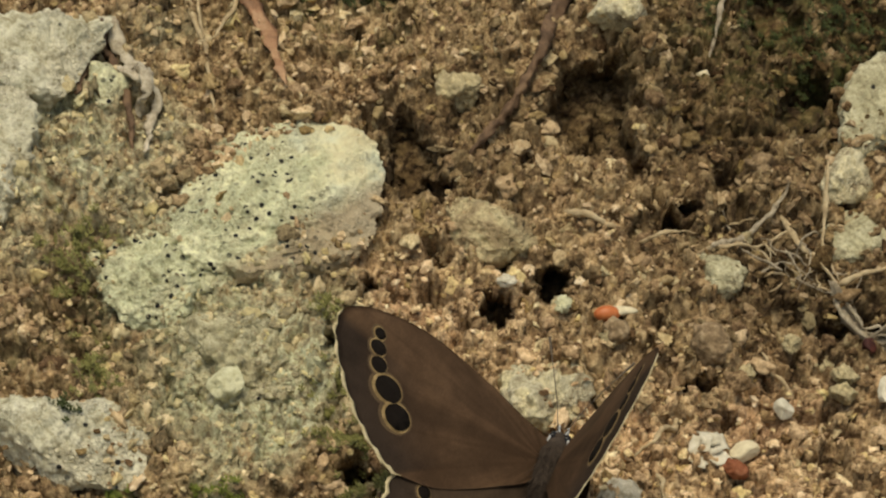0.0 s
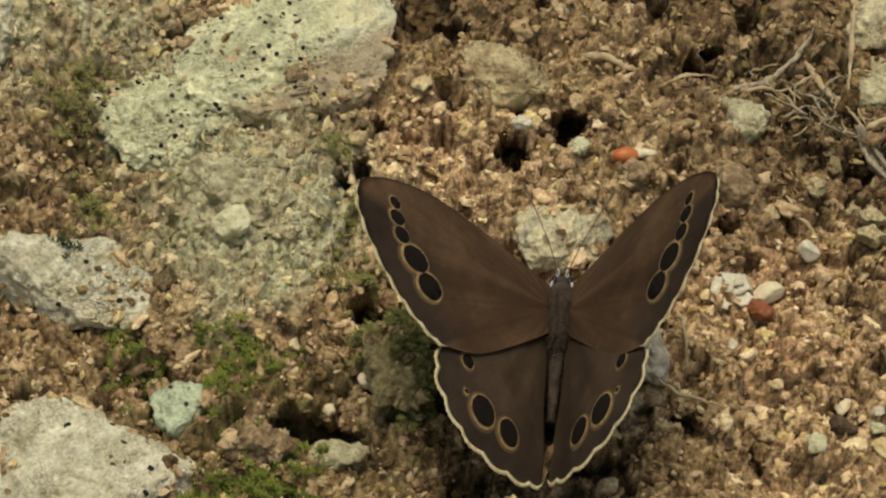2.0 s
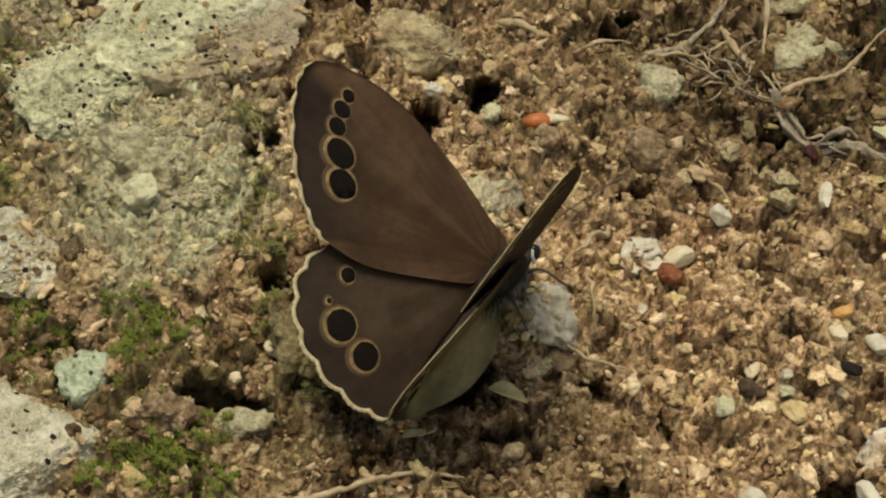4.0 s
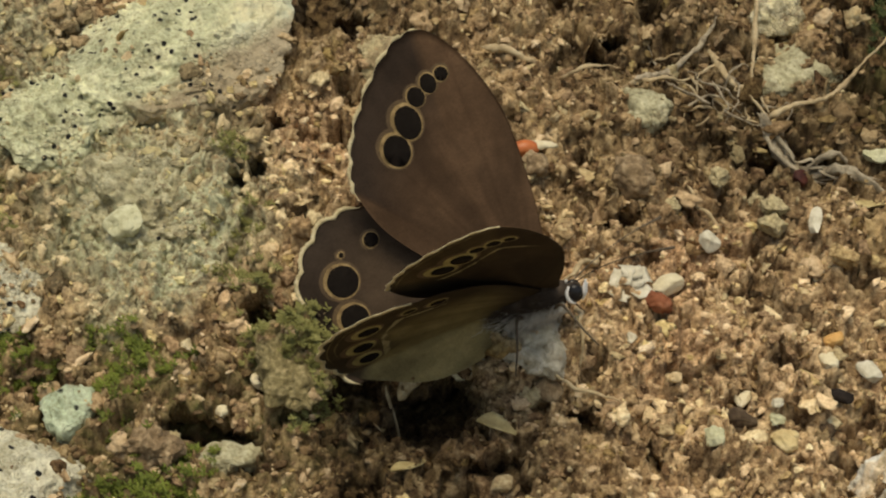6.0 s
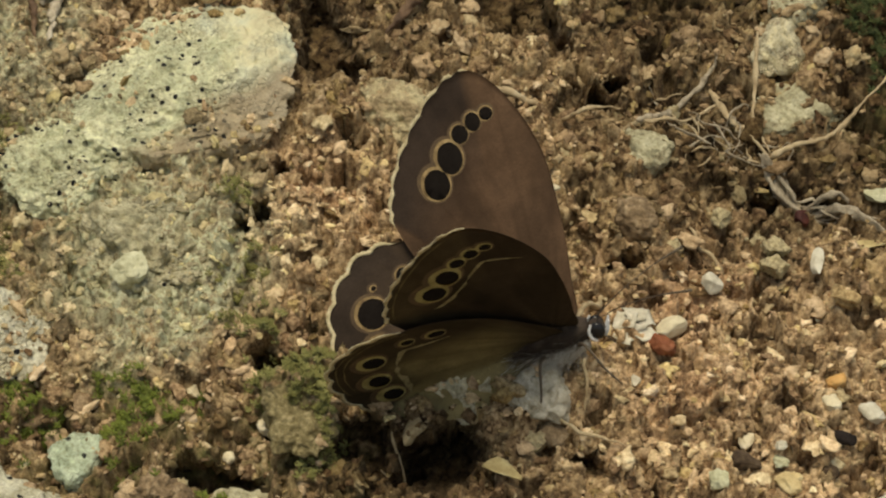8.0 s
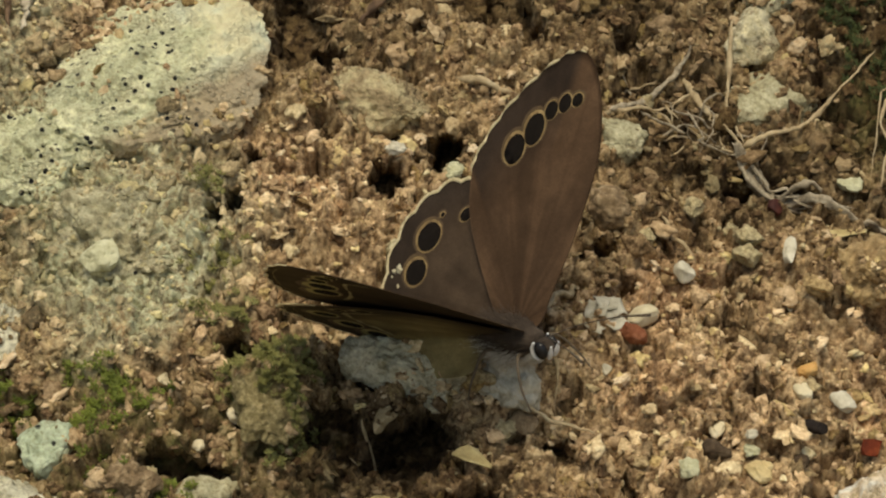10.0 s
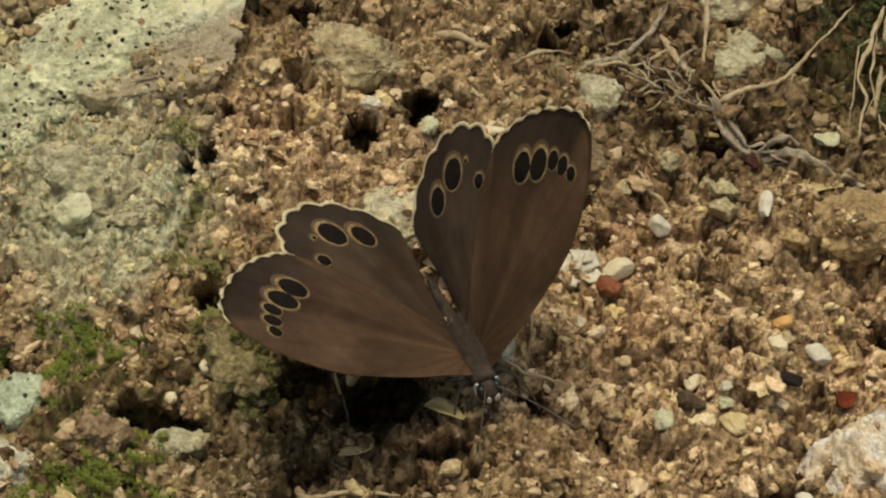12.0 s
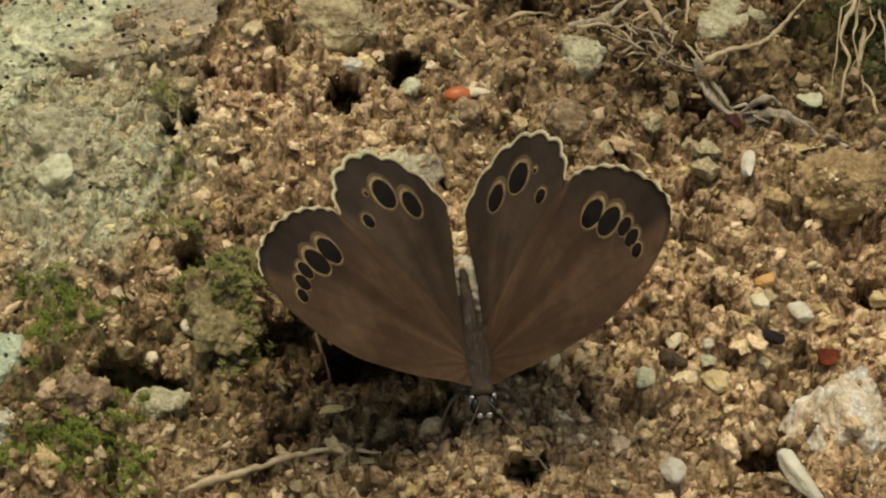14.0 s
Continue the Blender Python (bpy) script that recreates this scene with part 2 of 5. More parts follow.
def crumb_material():
    m, nt, shader = material("crumbs", 0.95)
    shader.inputs["Specular IOR Level"].default_value = 0.12
    vector = coords(nt)
    node = nt.nodes.new("ShaderNodeNewGeometry")
    own = node.outputs["Random Per Island"]
    fine = grain_of(nt, vector, 1.8, 5, 0.7)
    mixed = times_of(nt, times_of(nt, own, 0.70), times_of(nt, fine, 1.3), "ADD")
    mixed = times_of(nt, mixed, -0.46, "ADD")
    colour = ramp_of(nt, mixed, SOIL_STOPS)
    hue = times_of(nt, times_of(nt, own, 37.7), 1.0, "MODULO")
    colour = mix_of(nt, 1.0, colour, ramp_of(nt, hue, [(0.0, (0.95, 1.0, 0.92)), (0.35, (1.08, 0.98, 0.90)), (0.7, (1.03, 0.97, 0.95)), (1.0, (1.04, 1.02, 0.74))]), "MULTIPLY")
    colour = mix_of(nt, attribute_of(nt, "sand"), colour, mix_of(nt, 1.0, colour, (1.25, 1.25, 1.26), "MULTIPLY"))
    colour = mix_of(nt, times_of(nt, attribute_of(nt, "rock"), 0.8), colour, mix_of(nt, 0.35, mix_of(nt, 1.0, colour, (1.12, 1.25, 1.12), "MULTIPLY"), (0.52, 0.53, 0.36)))
    # crumbs take the same darkening: humus patches plus shade painted by depth
    humus_shade = times_of(nt, attribute_of(nt, "humus_shade"), step_of(nt, grain_of(nt, vector, 0.35, 4), 0.2, 0.5))
    colour = mix_of(nt, humus_shade, colour, mix_of(nt, 1.0, colour, (0.27, 0.24, 0.19), "MULTIPLY"))
    nt.links.new(colour, shader.inputs["Base Color"])
    bump_of(nt, shader, grain_of(nt, vector, 3.5, 4, 0.7), 0.6, 0.15)
    return m


def lichen_stone_material(name, pale, mid, dark, dots=0.0, warm=0.0, bare=False, soiled=0.6):
    """Weathered stone under a crust of pale lichen; dots: black fruiting bodies; warm: ochre stains;
    bare: one end is a smooth cream crust without dots, soiled along its foot."""
    m, nt, shader = material(name, 0.9)
    vector = coords(nt)
    cloud = grain_of(nt, vector, 0.16, 7, 0.72, 0.6)
    fine = grain_of(nt, vector, 0.9, 6, 0.75)
    colour = ramp_of(nt, cloud, [(0.34, dark), (0.45, mid), (0.54, pale), (0.7, tuple(min(0.8, c * 1.15) for c in pale))])
    colour = mix_of(nt, 0.75, colour, ramp_of(nt, fine, [(0.3, (0.42, 0.37, 0.29)), (0.48, (0.92, 0.91, 0.86)), (0.7, (1.18, 1.18, 1.12))]), "MULTIPLY")
    speck = grain_of(nt, vector, 2.0, 3, 0.7)
    colour = mix_of(nt, 0.8, colour, ramp_of(nt, speck, [(0.32, (0.50, 0.46, 0.38)), (0.46, (0.96, 0.96, 0.94)), (0.56, (1.0, 1.0, 1.0)), (0.68, (1.22, 1.22, 1.18))]), "MULTIPLY")
    if warm:
        stain = times_of(nt, step_of(nt, grain_of(nt, vector, 0.11, 5, 0.65), 0.48, 0.66), warm)
        colour = mix_of(nt, stain, colour, mix_of(nt, 0.5, colour, (0.52, 0.40, 0.22)))
    if bare:
        split = nt.nodes.new("ShaderNodeSeparateXYZ")
        nt.links.new(vector, split.inputs[0])
        wander = times_of(nt, grain_of(nt, vector, 0.12, 5, 0.65), 0.016)
        along = times_of(nt, split.outputs["X"], wander, "ADD")
        end = step_of(nt, along, 0.0115, 0.0150)
        crust = ramp_of(nt, grain_of(nt, vector, 0.14, 4, 0.6), [(0.36, (0.62, 0.53, 0.33)), (0.5, (0.74, 0.69, 0.45)), (0.64, (0.66, 0.69, 0.52))])
        colour = mix_of(nt, times_of(nt, end, 0.85), colour, crust)
        foot = step_of(nt, times_of(nt, times_of(nt, along, 0.45), split.outputs["Y"], "SUBTRACT"), 0.0095, 0.0125)
        colour = mix_of(nt, times_of(nt, foot, 0.8), colour, mix_of(nt, fine, (0.20, 0.14, 0.085), (0.52, 0.40, 0.26)))
    # the crust is cracked into small plates
    plate = spots_of(nt, vector, 1.9, "DISTANCE_TO_EDGE")
    crack = times_of(nt, step_of(nt, plate.outputs["Distance"], 0.16, 0.0), step_of(nt, grain_of(nt, vector, 0.21, 4, 0.7), 0.46, 0.58))
    colour = mix_of(nt, times_of(nt, crack, 0.22), colour, (0.22, 0.20, 0.12))
    dirt = step_of(nt, grain_of(nt, vector, 0.30, 7, 0.8), 0.54, 0.66)
    colour = mix_of(nt, times_of(nt, dirt, soiled), colour, (0.20, 0.14, 0.08))
    if dots:
        node = spots_of(nt, vector, 0.8)
        keep = step_of(nt, node.outputs["Color"], 1.0 - dots, 1.0 - dots + 0.02)
        disc = times_of(nt, node.outputs["Distance"], times_of(nt, grain_of(nt, vector, 0.9, 1), 0.45), "SUBTRACT")
        disc = step_of(nt, disc, 0.06, -0.02)
        area = step_of(nt, grain_of(nt, vector, 0.13, 2), 0.38, 0.47)
        spots = times_of(nt, times_of(nt, keep, disc), area)
        if bare:
            spots = times_of(nt, spots, step_of(nt, along, 0.0150, 0.0115))
        colour = mix_of(nt, spots, colour, (0.012, 0.012, 0.013))
    nt.links.new(colour, shader.inputs["Base Color"])
    bump_of(nt, shader, times_of(nt, times_of(nt, fine, cloud, "ADD"), times_of(nt, crack, 0.5), "SUBTRACT"), 0.9, 0.4)
    return m


def speckled(name, colours, per_mm=0.8, rough=0.75, relief_mm=0.12, stretch=1.0):
    """A small natural surface of two or three mingled colours."""
    m, nt, shader = material(name, rough)
    vector = coords(nt)
    if stretch != 1.0:
        vector.node.inputs["Scale"].default_value = (1, 1, stretch)
    stops = [(0.3 + 0.4 * k / max(1, len(colours) - 1), c) for k, c in enumerate(colours)]
    colour = ramp_of(nt, grain_of(nt, vector, per_mm, 6, 0.72), stops)
    nt.links.new(colour, shader.inputs["Base Color"])
    bump_of(nt, shader, grain_of(nt, vector, per_mm * 2.5, 4, 0.7), 0.7, relief_mm)
    return m


SOIL = soil_material()
CRUMBS = crumb_material()
LICHEN_MAIN = lichen_stone_material("dotted_lichen_stone", (0.71, 0.71, 0.49), (0.58, 0.60, 0.41), (0.38, 0.37, 0.23), 0.95, 0.2, True, 0.35)
LICHEN = lichen_stone_material("lichen_crusted_stone", (0.78, 0.77, 0.54), (0.60, 0.61, 0.42), (0.30, 0.27, 0.16), 0.8, 0.5)
MINT = lichen_stone_material("mint_lichen_stone", (0.58, 0.66, 0.50), (0.47, 0.55, 0.40), (0.26, 0.28, 0.18), 0.5, 0.0)
CREAM_LUMP = lichen_stone_material("cream_grey_rock", (0.74, 0.67, 0.45), (0.58, 0.54, 0.40), (0.22, 0.17, 0.10), 0.0, 0.8, False, 0.95)
SOILED_LUMP = lichen_stone_material("soil_stained_rock", (0.62, 0.54, 0.34), (0.42, 0.33, 0.20), (0.20, 0.145, 0.085), 0.0, 0.9, False, 1.0)
WHITE_ROCK = lichen_stone_material("whitish_rock", (0.78, 0.73, 0.56), (0.64, 0.60, 0.45), (0.30, 0.27, 0.17), 0.0, 0.2)
LICHEN_GREY = lichen_stone_material("grey_lichen_stone", (0.71, 0.69, 0.56), (0.57, 0.55, 0.42), (0.34, 0.30, 0.20), 0.22, 0.5, False, 0.3)
LICHEN_GREEN = lichen_stone_material("green_lichen_stone", (0.57, 0.54, 0.38), (0.45, 0.42, 0.28), (0.23, 0.20, 0.12), 0.25, 0.3)
PALE_ROCK = lichen_stone_material("pale_crumbling_rock", (0.60, 0.51, 0.31), (0.47, 0.40, 0.25), (0.25, 0.19, 0.11), 0.0, 0.5)
OCHRE_ROCK = lichen_stone_material("sandy_ochre_rock", (0.50, 0.36, 0.19), (0.40, 0.28, 0.15), (0.22, 0.14, 0.07), 0.0, 0.2)
QUARTZ = speckled("white_quartz", [(0.20, 0.165, 0.10), (0.47, 0.43, 0.33), (0.68, 0.63, 0.51)], 0.6, 0.6, 0.25)
PINK_ROCK = lichen_stone_material("pinkish_white_rock", (0.82, 0.79, 0.72), (0.76, 0.62, 0.46), (0.42, 0.33, 0.19), 0.0, 0.9, False, 0.35)
PALE_PATCH = speckled("pale_lichen_patch", [(0.34, 0.32, 0.19), (0.52, 0.51, 0.33), (0.64, 0.63, 0.44)], 0.7, 0.9, 0.2)
MOSS = speckled("moss_leaves", [(0.06, 0.075, 0.012), (0.13, 0.16, 0.025), (0.24, 0.28, 0.05)], 0.5, 0.6, 0.05)
MOSS_DRY = speckled("yellowish_moss", [(0.10, 0.095, 0.028), (0.20, 0.195, 0.06), (0.33, 0.32, 0.13)], 0.5, 0.7, 0.05)
MOSS_DARK = speckled("dark_moss", [(0.025, 0.035, 0.010), (0.05, 0.065, 0.018), (0.09, 0.10, 0.03)], 0.5, 0.7, 0.05)
ROOT_TAN = speckled("dry_rootlet", [(0.24, 0.17, 0.09), (0.44, 0.34, 0.20), (0.55, 0.46, 0.30)], 0.6, 0.7, 0.08)
ROOT_GREY = speckled("weathered_root", [(0.13, 0.10, 0.065), (0.34, 0.285, 0.20), (0.55, 0.48, 0.36)], 0.9, 0.8, 0.2)
ROOT_BROWN = speckled("brown_root", [(0.055, 0.033, 0.02), (0.13, 0.078, 0.045), (0.22, 0.14, 0.08)], 0.5, 0.75, 0.15)
BARK_PALE = speckled("whitish_bark", [(0.20, 0.16, 0.11), (0.48, 0.42, 0.31), (0.66, 0.60, 0.48)], 0.5, 0.8, 0.25)
BARK = speckled("peeling_bark", [(0.11, 0.055, 0.03), (0.32, 0.17, 0.09), (0.48, 0.31, 0.18)], 0.25, 0.6, 0.15)
SEED_RED = speckled("orange_red_seed", [(0.36, 0.09, 0.025), (0.50, 0.15, 0.05), (0.58, 0.24, 0.10)], 0.3, 0.32, 0.02)
MAROON = speckled("maroon_seed", [(0.02, 0.006, 0.004), (0.05, 0.012, 0.008), (0.09, 0.025, 0.014)], 0.6, 0.7, 0.05)
DARK_RED = speckled("dark_red_seed", [(0.04, 0.008, 0.004), (0.13, 0.024, 0.009), (0.22, 0.055, 0.018)], 0.4, 0.75, 0.05)
ORANGE = speckled("orange_grain", [(0.48, 0.26, 0.09), (0.62, 0.36, 0.13), (0.68, 0.47, 0.22)], 0.4, 0.5, 0.05)
ORANGE_PALE = speckled("ochre_chip", [(0.44, 0.32, 0.15), (0.58, 0.46, 0.24), (0.68, 0.57, 0.34)], 0.5, 0.8, 0.08)
DARK_CRUMB = speckled("dark_earth_crumb", [(0.035, 0.022, 0.013), (0.075, 0.05, 0.03), (0.14, 0.10, 0.06)], 0.9, 0.95, 0.2)
CREAM = speckled("cream_pebble", [(0.52, 0.44, 0.28), (0.68, 0.60, 0.41), (0.77, 0.71, 0.54)], 0.4, 0.55, 0.06)
WHITE = speckled("white_fragment", [(0.40, 0.35, 0.25), (0.58, 0.54, 0.42), (0.70, 0.66, 0.55)], 0.5, 0.6, 0.06)
CHARCOAL = speckled("black_grain", [(0.010, 0.008, 0.007), (0.024, 0.019, 0.017), (0.05, 0.04, 0.034)], 0.6, 0.95, 0.1)
RED_BROWN = speckled("red_brown_crumb", [(0.13, 0.045, 0.022), (0.25, 0.09, 0.045), (0.34, 0.16, 0.09)], 0.5, 0.7, 0.1)
MOSSY_LUMP = speckled("mossy_clod", [(0.07, 0.055, 0.025), (0.22, 0.18, 0.085), (0.44, 0.37, 0.21)], 1.0, 0.95, 0.4)
CRUMB_LUMP = speckled("soil_clod", [(0.09, 0.06, 0.034), (0.25, 0.175, 0.10), (0.48, 0.37, 0.23)], 0.9, 0.95, 0.35)
LEAF_DRY = speckled("dry_leaf_scrap", [(0.28, 0.21, 0.09), (0.45, 0.36, 0.17), (0.56, 0.50, 0.28)], 0.5, 0.7, 0.05)


for plain in (DARK_RED, CHARCOAL, CREAM, WHITE, ORANGE, RED_BROWN):
    plain.node_tree.nodes["Principled BSDF"].inputs["Specular IOR Level"].default_value = 0.12

STONE_TREES = []


# ---- mesh helpers ----
def mesh_of(name, verts, faces, materials, flat=False):
    me = bpy.data.meshes.new(name)
    me.from_pydata([tuple(v) for v in verts], [], [tuple(f) for f in faces])
    for m in materials:
        me.materials.append(m)
    if not flat:
        me.polygons.foreach_set("use_smooth", np.ones(len(me.polygons), dtype=bool))
    me.update()
    return me


def big_mesh(name, verts, faces, mats, loops=3, flat=False):
    """A mesh from numpy arrays."""
    me = bpy.data.meshes.new(name)
    me.vertices.add(len(verts))
    me.vertices.foreach_set("co", np.ascontiguousarray(verts, dtype=np.float32).ravel())
    me.loops.add(faces.size)
    me.loops.foreach_set("vertex_index", np.ascontiguousarray(faces, dtype=np.int32).ravel())
    me.polygons.add(len(faces))
    me.polygons.foreach_set("loop_start", np.arange(0, faces.size, loops, dtype=np.int32))
    me.polygons.foreach_set("use_smooth", np.full(len(faces), not flat))
    for m in mats:
        me.materials.append(m)
    me.update(calc_edges=True)
    me.validate()
    return me


def part(name, me, parent, label="", m=None):
    ob = new(name, me)
    ob.parent = parent
    if m is not None:
        ob.matrix_local = m
    if label:
        tagged(ob, label)
    return ob


@lru_cache(maxsize=8)
def ball(level):
    bm = bmesh.new()
    bmesh.ops.create_icosphere(bm, subdivisions=level, radius=1.0)
    bm.verts.ensure_lookup_table()
    verts = np.array([v.co[:] for v in bm.verts])
    faces = np.array([[v.index for v in f.verts] for f in bm.faces])
    bm.free()
    return verts, faces


def rock_mesh(name, size, seed, mat, level=5, cuts=9, rough=0.12, block=0.75, tight=(0.55, 0.9)):
    """A broken stone: a blocky ball with flat faces knocked off and a rough skin; size in mm."""
    verts, faces = ball(level)
    rng = np.random.RandomState(seed)
    p = np.sign(verts) * np.abs(verts) ** block
    for _ in range(cuts):
        n = rng.normal(size=3)
        n /= np.linalg.norm(n)
        c = rng.uniform(*tight)
        over = np.clip(p @ n - c, 0, None)
        p = p - over[:, None] * n * 0.92
    size = np.array(size)
    q = p * size
    small = size.min()
    skin = fbm3(q / (small * 0.9) + seed, 3, seed) * 0.5 + fbm3(q / (small * 0.28) + seed, 4, seed + 9) * 0.32
    n = verts / np.linalg.norm(verts, axis=1)[:, None]
    q = q + n * (skin * rough * small)[:, None]
    if level >= 5:
        q = q + n * (0.42 * np.abs(fbm3(q / 2.6, 3, seed + 6)) + (0.24 if level > 5 else 0.20) * fbm3(q / 0.8, 3, seed + 4))[:, None]
    return big_mesh(name, q * MM, faces, [mat])


def stone(name, label, category, u, v, size, seed, mat, lift=0.0, turn=0.0, tip=0.0, lean=0.0, group="", **kw):
    """A stone or grain that sits in the bank's face; lift: how far its middle is above the soil, in mm."""
    ob = new(name, rock_mesh(name, size, seed, mat, **kw))
    small = max(size) < 3
    base = seat(u, v) if small else height(u, v)
    ob.matrix_world = bank_pose(u, v, base + lift, turn, tip, lean)
    if small:
        ROOM.append((u, v, 0.9 * max(size)))
    if max(size) > 4:
        m = pose(u, v, base + lift) @ pose(0, 0, 0, tip, lean, turn)
        points = [m @ (p.co / MM) for p in ob.data.vertices]
        STONE_TREES.append(BVHTree.FromPolygons(points, [tuple(f.vertices) for f in ob.data.polygons]))
    return tagged(ob, label, category, group)


def surface(u, v, h):
    """The heights h of the soil, raised to the top of any stone there."""
    top = h.copy()
    for tree in STONE_TREES:
        for k in range(len(u)):
            hit = tree.ray_cast(Vector((u[k], v[k], 40)), Vector((0, 0, -1)))[0]
            if hit is not None and hit.z > top[k]:
                top[k] = hit.z
    return top


def glide(points, steps):
    """A smooth line through the points."""
    p = [np.array(q, dtype=float) for q in points]
    p = [2 * p[0] - p[1]] + p + [2 * p[-1] - p[-2]]
    out = []
    for k in range(1, len(p) - 2):
        for s in range(steps):
            t = s / steps
            a, b, c, d = p[k - 1:k + 3]
            out.append(0.5 * (2 * b + (c - a) * t + (2 * a - 5 * b + 4 * c - d) * t * t + (3 * b - a - 3 * c + d) * t ** 3))
    out.append(p[-2])
    return np.array(out)


def tube_arrays(line, radii, sides=7, rough=0.0, seed=0, flatten=1.0, grooves=0.0):
    """Vertices and faces of a closed tube along a line (mm)."""
    n = len(line)
    tangent = np.gradient(line, axis=0)
    tangent /= np.linalg.norm(tangent, axis=1)[:, None] + 1e-9
    ref = np.array([0.13, 0.21, 0.97])
    side = np.cross(tangent, ref)
    side /= np.linalg.norm(side, axis=1)[:, None] + 1e-9
    other = np.cross(side, tangent)
    verts = []
    for k in range(sides):
        a = 2 * math.pi * k / sides
        ridge = 1 + grooves * np.sin(3 * a + np.arange(n) * 0.13 + seed) + 0.6 * grooves * np.sin(7 * a + 1.3 * seed + np.arange(n) * 0.07)
        verts.append(line + (side * math.cos(a) + other * math.sin(a) * flatten) * (radii * ridge)[:, None])
    verts = np.stack(verts, 1).reshape(-1, 3)
    if rough:
        verts = verts + rough * np.stack([noise3(verts * 1.7 + 5 * k, seed + k) for k in range(3)], 1)
    faces = []
    for i in range(n - 1):
        for k in range(sides):
            j = (k + 1) % sides
            faces.append((i * sides + k, i * sides + j, (i + 1) * sides + j, (i + 1) * sides + k))
    faces.append(tuple(range(sides - 1, -1, -1)))
    faces.append(tuple((n - 1) * sides + k for k in range(sides)))
    return verts, faces


def root(name, label, points, thick, mat, seed=0, sag=0.4, taper=0.35, wiggle=0.35, flatten=1.0, category="root", group="rootlets in the bank"):
    """A root or stem along bank points (u, v, height above the soil)."""
    line = glide([(u, v, height(u, v) + h) for u, v, h in points], 14)
    t = np.linspace(0, 1, len(line))
    for k in range(3):
        line[:, k] += wiggle * fbm3(np.stack([t * 4 + seed, t * 0 + k * 3.1, t * 0], 1), 2, seed + k) * np.sin(np.pi * np.clip(t, 0.02, 0.98))
    soil = relief(line[:, 0].copy(), line[:, 1].copy())[0]
    soil = np.convolve(np.r_[[soil[0]] * 4, soil, [soil[-1]] * 4], np.ones(9) / 9, "valid")
    line[:, 2] = np.maximum(line[:, 2], soil + (0.5 * thick + 0.35) * np.clip(np.minimum(t, 1 - t) * 9, 0, 1))
    radii = thick * (1 - (1 - taper) * t) * (1 + 0.32 * fbm3(np.stack([t * 9, t * 0 + seed, t * 0], 1), 3, seed))
    radii = radii * np.clip(0.25 + np.minimum(t, 1 - t) * 12, 0, 1)
    verts, faces = tube_arrays(line, radii, 14 if thick > 0.6 else 8, min(0.3, thick * 0.35), seed, flatten, 0.22 if thick > 0.6 else 0.1)
    ob = new(name, mesh_of(name, verts * MM, faces, [mat]))
    ob.matrix_world = bank_pose(0, 0, 0)
    return tagged(ob, label, category, group)


def moss(label, u, v, ru, rv, count, mat, seed, tall=1.1, leaf=0.55, lift=0.0):
    """A cushion of moss: many short shoots, each a whorl of pointed leaves."""
    rng = np.random.RandomState(seed)
    a, r = rng.uniform(0, 2 * np.pi, count), np.sqrt(rng.uniform(0, 1, count))
    uneven = 1 + 0.35 * np.sin(a * 3 + seed) + 0.2 * np.sin(a * 7 + 2 * seed)
    pu, pv = u + ru * r * np.cos(a) * uneven, v + rv * r * np.sin(a) * uneven
    keep = fbm2(pu, pv, 2.2, 2, seed) > -0.35
    pu, pv, r = pu[keep], pv[keep], r[keep]
    base = relief(pu, pv)[0] + lift * (1 - r ** 2) - 0.1
    verts, faces = [], []
    for k in range(len(pu)):
        stem = np.array([rng.normal(0, 0.35), rng.normal(0.15, 0.35), 1.0])
        stem /= np.linalg.norm(stem)
        high = tall * rng.uniform(0.5, 1.25) * (1.1 - 0.5 * r[k])
        root_at = np.array([pu[k], pv[k], base[k]])
        for j in range(8):
            f = (j + 1) / 8
            at = root_at + stem * high * f
            turn = j * 2.4 + rng.uniform(0, 0.6)
            out = np.array([math.cos(turn), math.sin(turn), 0.55])
            side = np.array([-math.sin(turn), math.cos(turn), 0.0])
            long = leaf * rng.uniform(0.7, 1.2)
            n = len(verts)
            verts += [at - side * 0.10, at + out * long * 0.5 + side * 0.11 + stem * 0.05, at + out * long + stem * 0.1, at + out * long * 0.5 - side * 0.13 + stem * 0.02]
            faces.append((n, n + 1, n + 2, n + 3))
    me = big_mesh("moss", np.array(verts) * MM, np.array(faces), [mat], 4)
    ob = new("moss", me)
    ob.matrix_world = bank_pose(0, 0, 0)
    return tagged(ob, label, "moss", "moss on the bank", "stuff")


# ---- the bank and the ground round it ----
def damp_shaded(u, v, deep):
    """Where the soil is darkened: humus in patches, painted shade in and round hollows."""
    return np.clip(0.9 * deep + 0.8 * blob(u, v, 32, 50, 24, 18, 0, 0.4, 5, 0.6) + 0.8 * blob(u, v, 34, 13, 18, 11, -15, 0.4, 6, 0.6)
                    + 0.22 * blob(u, v, -20, -30, 18, 13, 0, 0.4, 7, 0.6) + 0.5 * blob(u, v, -8, 34, 14, 10, 30, 0.4, 8, 0.6)
                    + 0.9 * blob(u, v, 57, 26, 9, 14, 0, 0.4, 10, 0.6) + 0.6 * blob(u, v, 36, 46, 14, 14, 0, 0.4, 20, 0.6) + 0.7 * blob(u, v, 48, 30, 5, 14, 0, 0.4, 21, 0.5)
                    # these two patches paint the shade round the hollow under the butterfly
                    + 0.6 * blob(u, v, -4, -28, 9, 6, 0, 0.4, 23, 0.5) + 0.6 * blob(u, v, -3, -35, 10, 6.5, 0, 0.4, 9, 0.5), 0, 1)


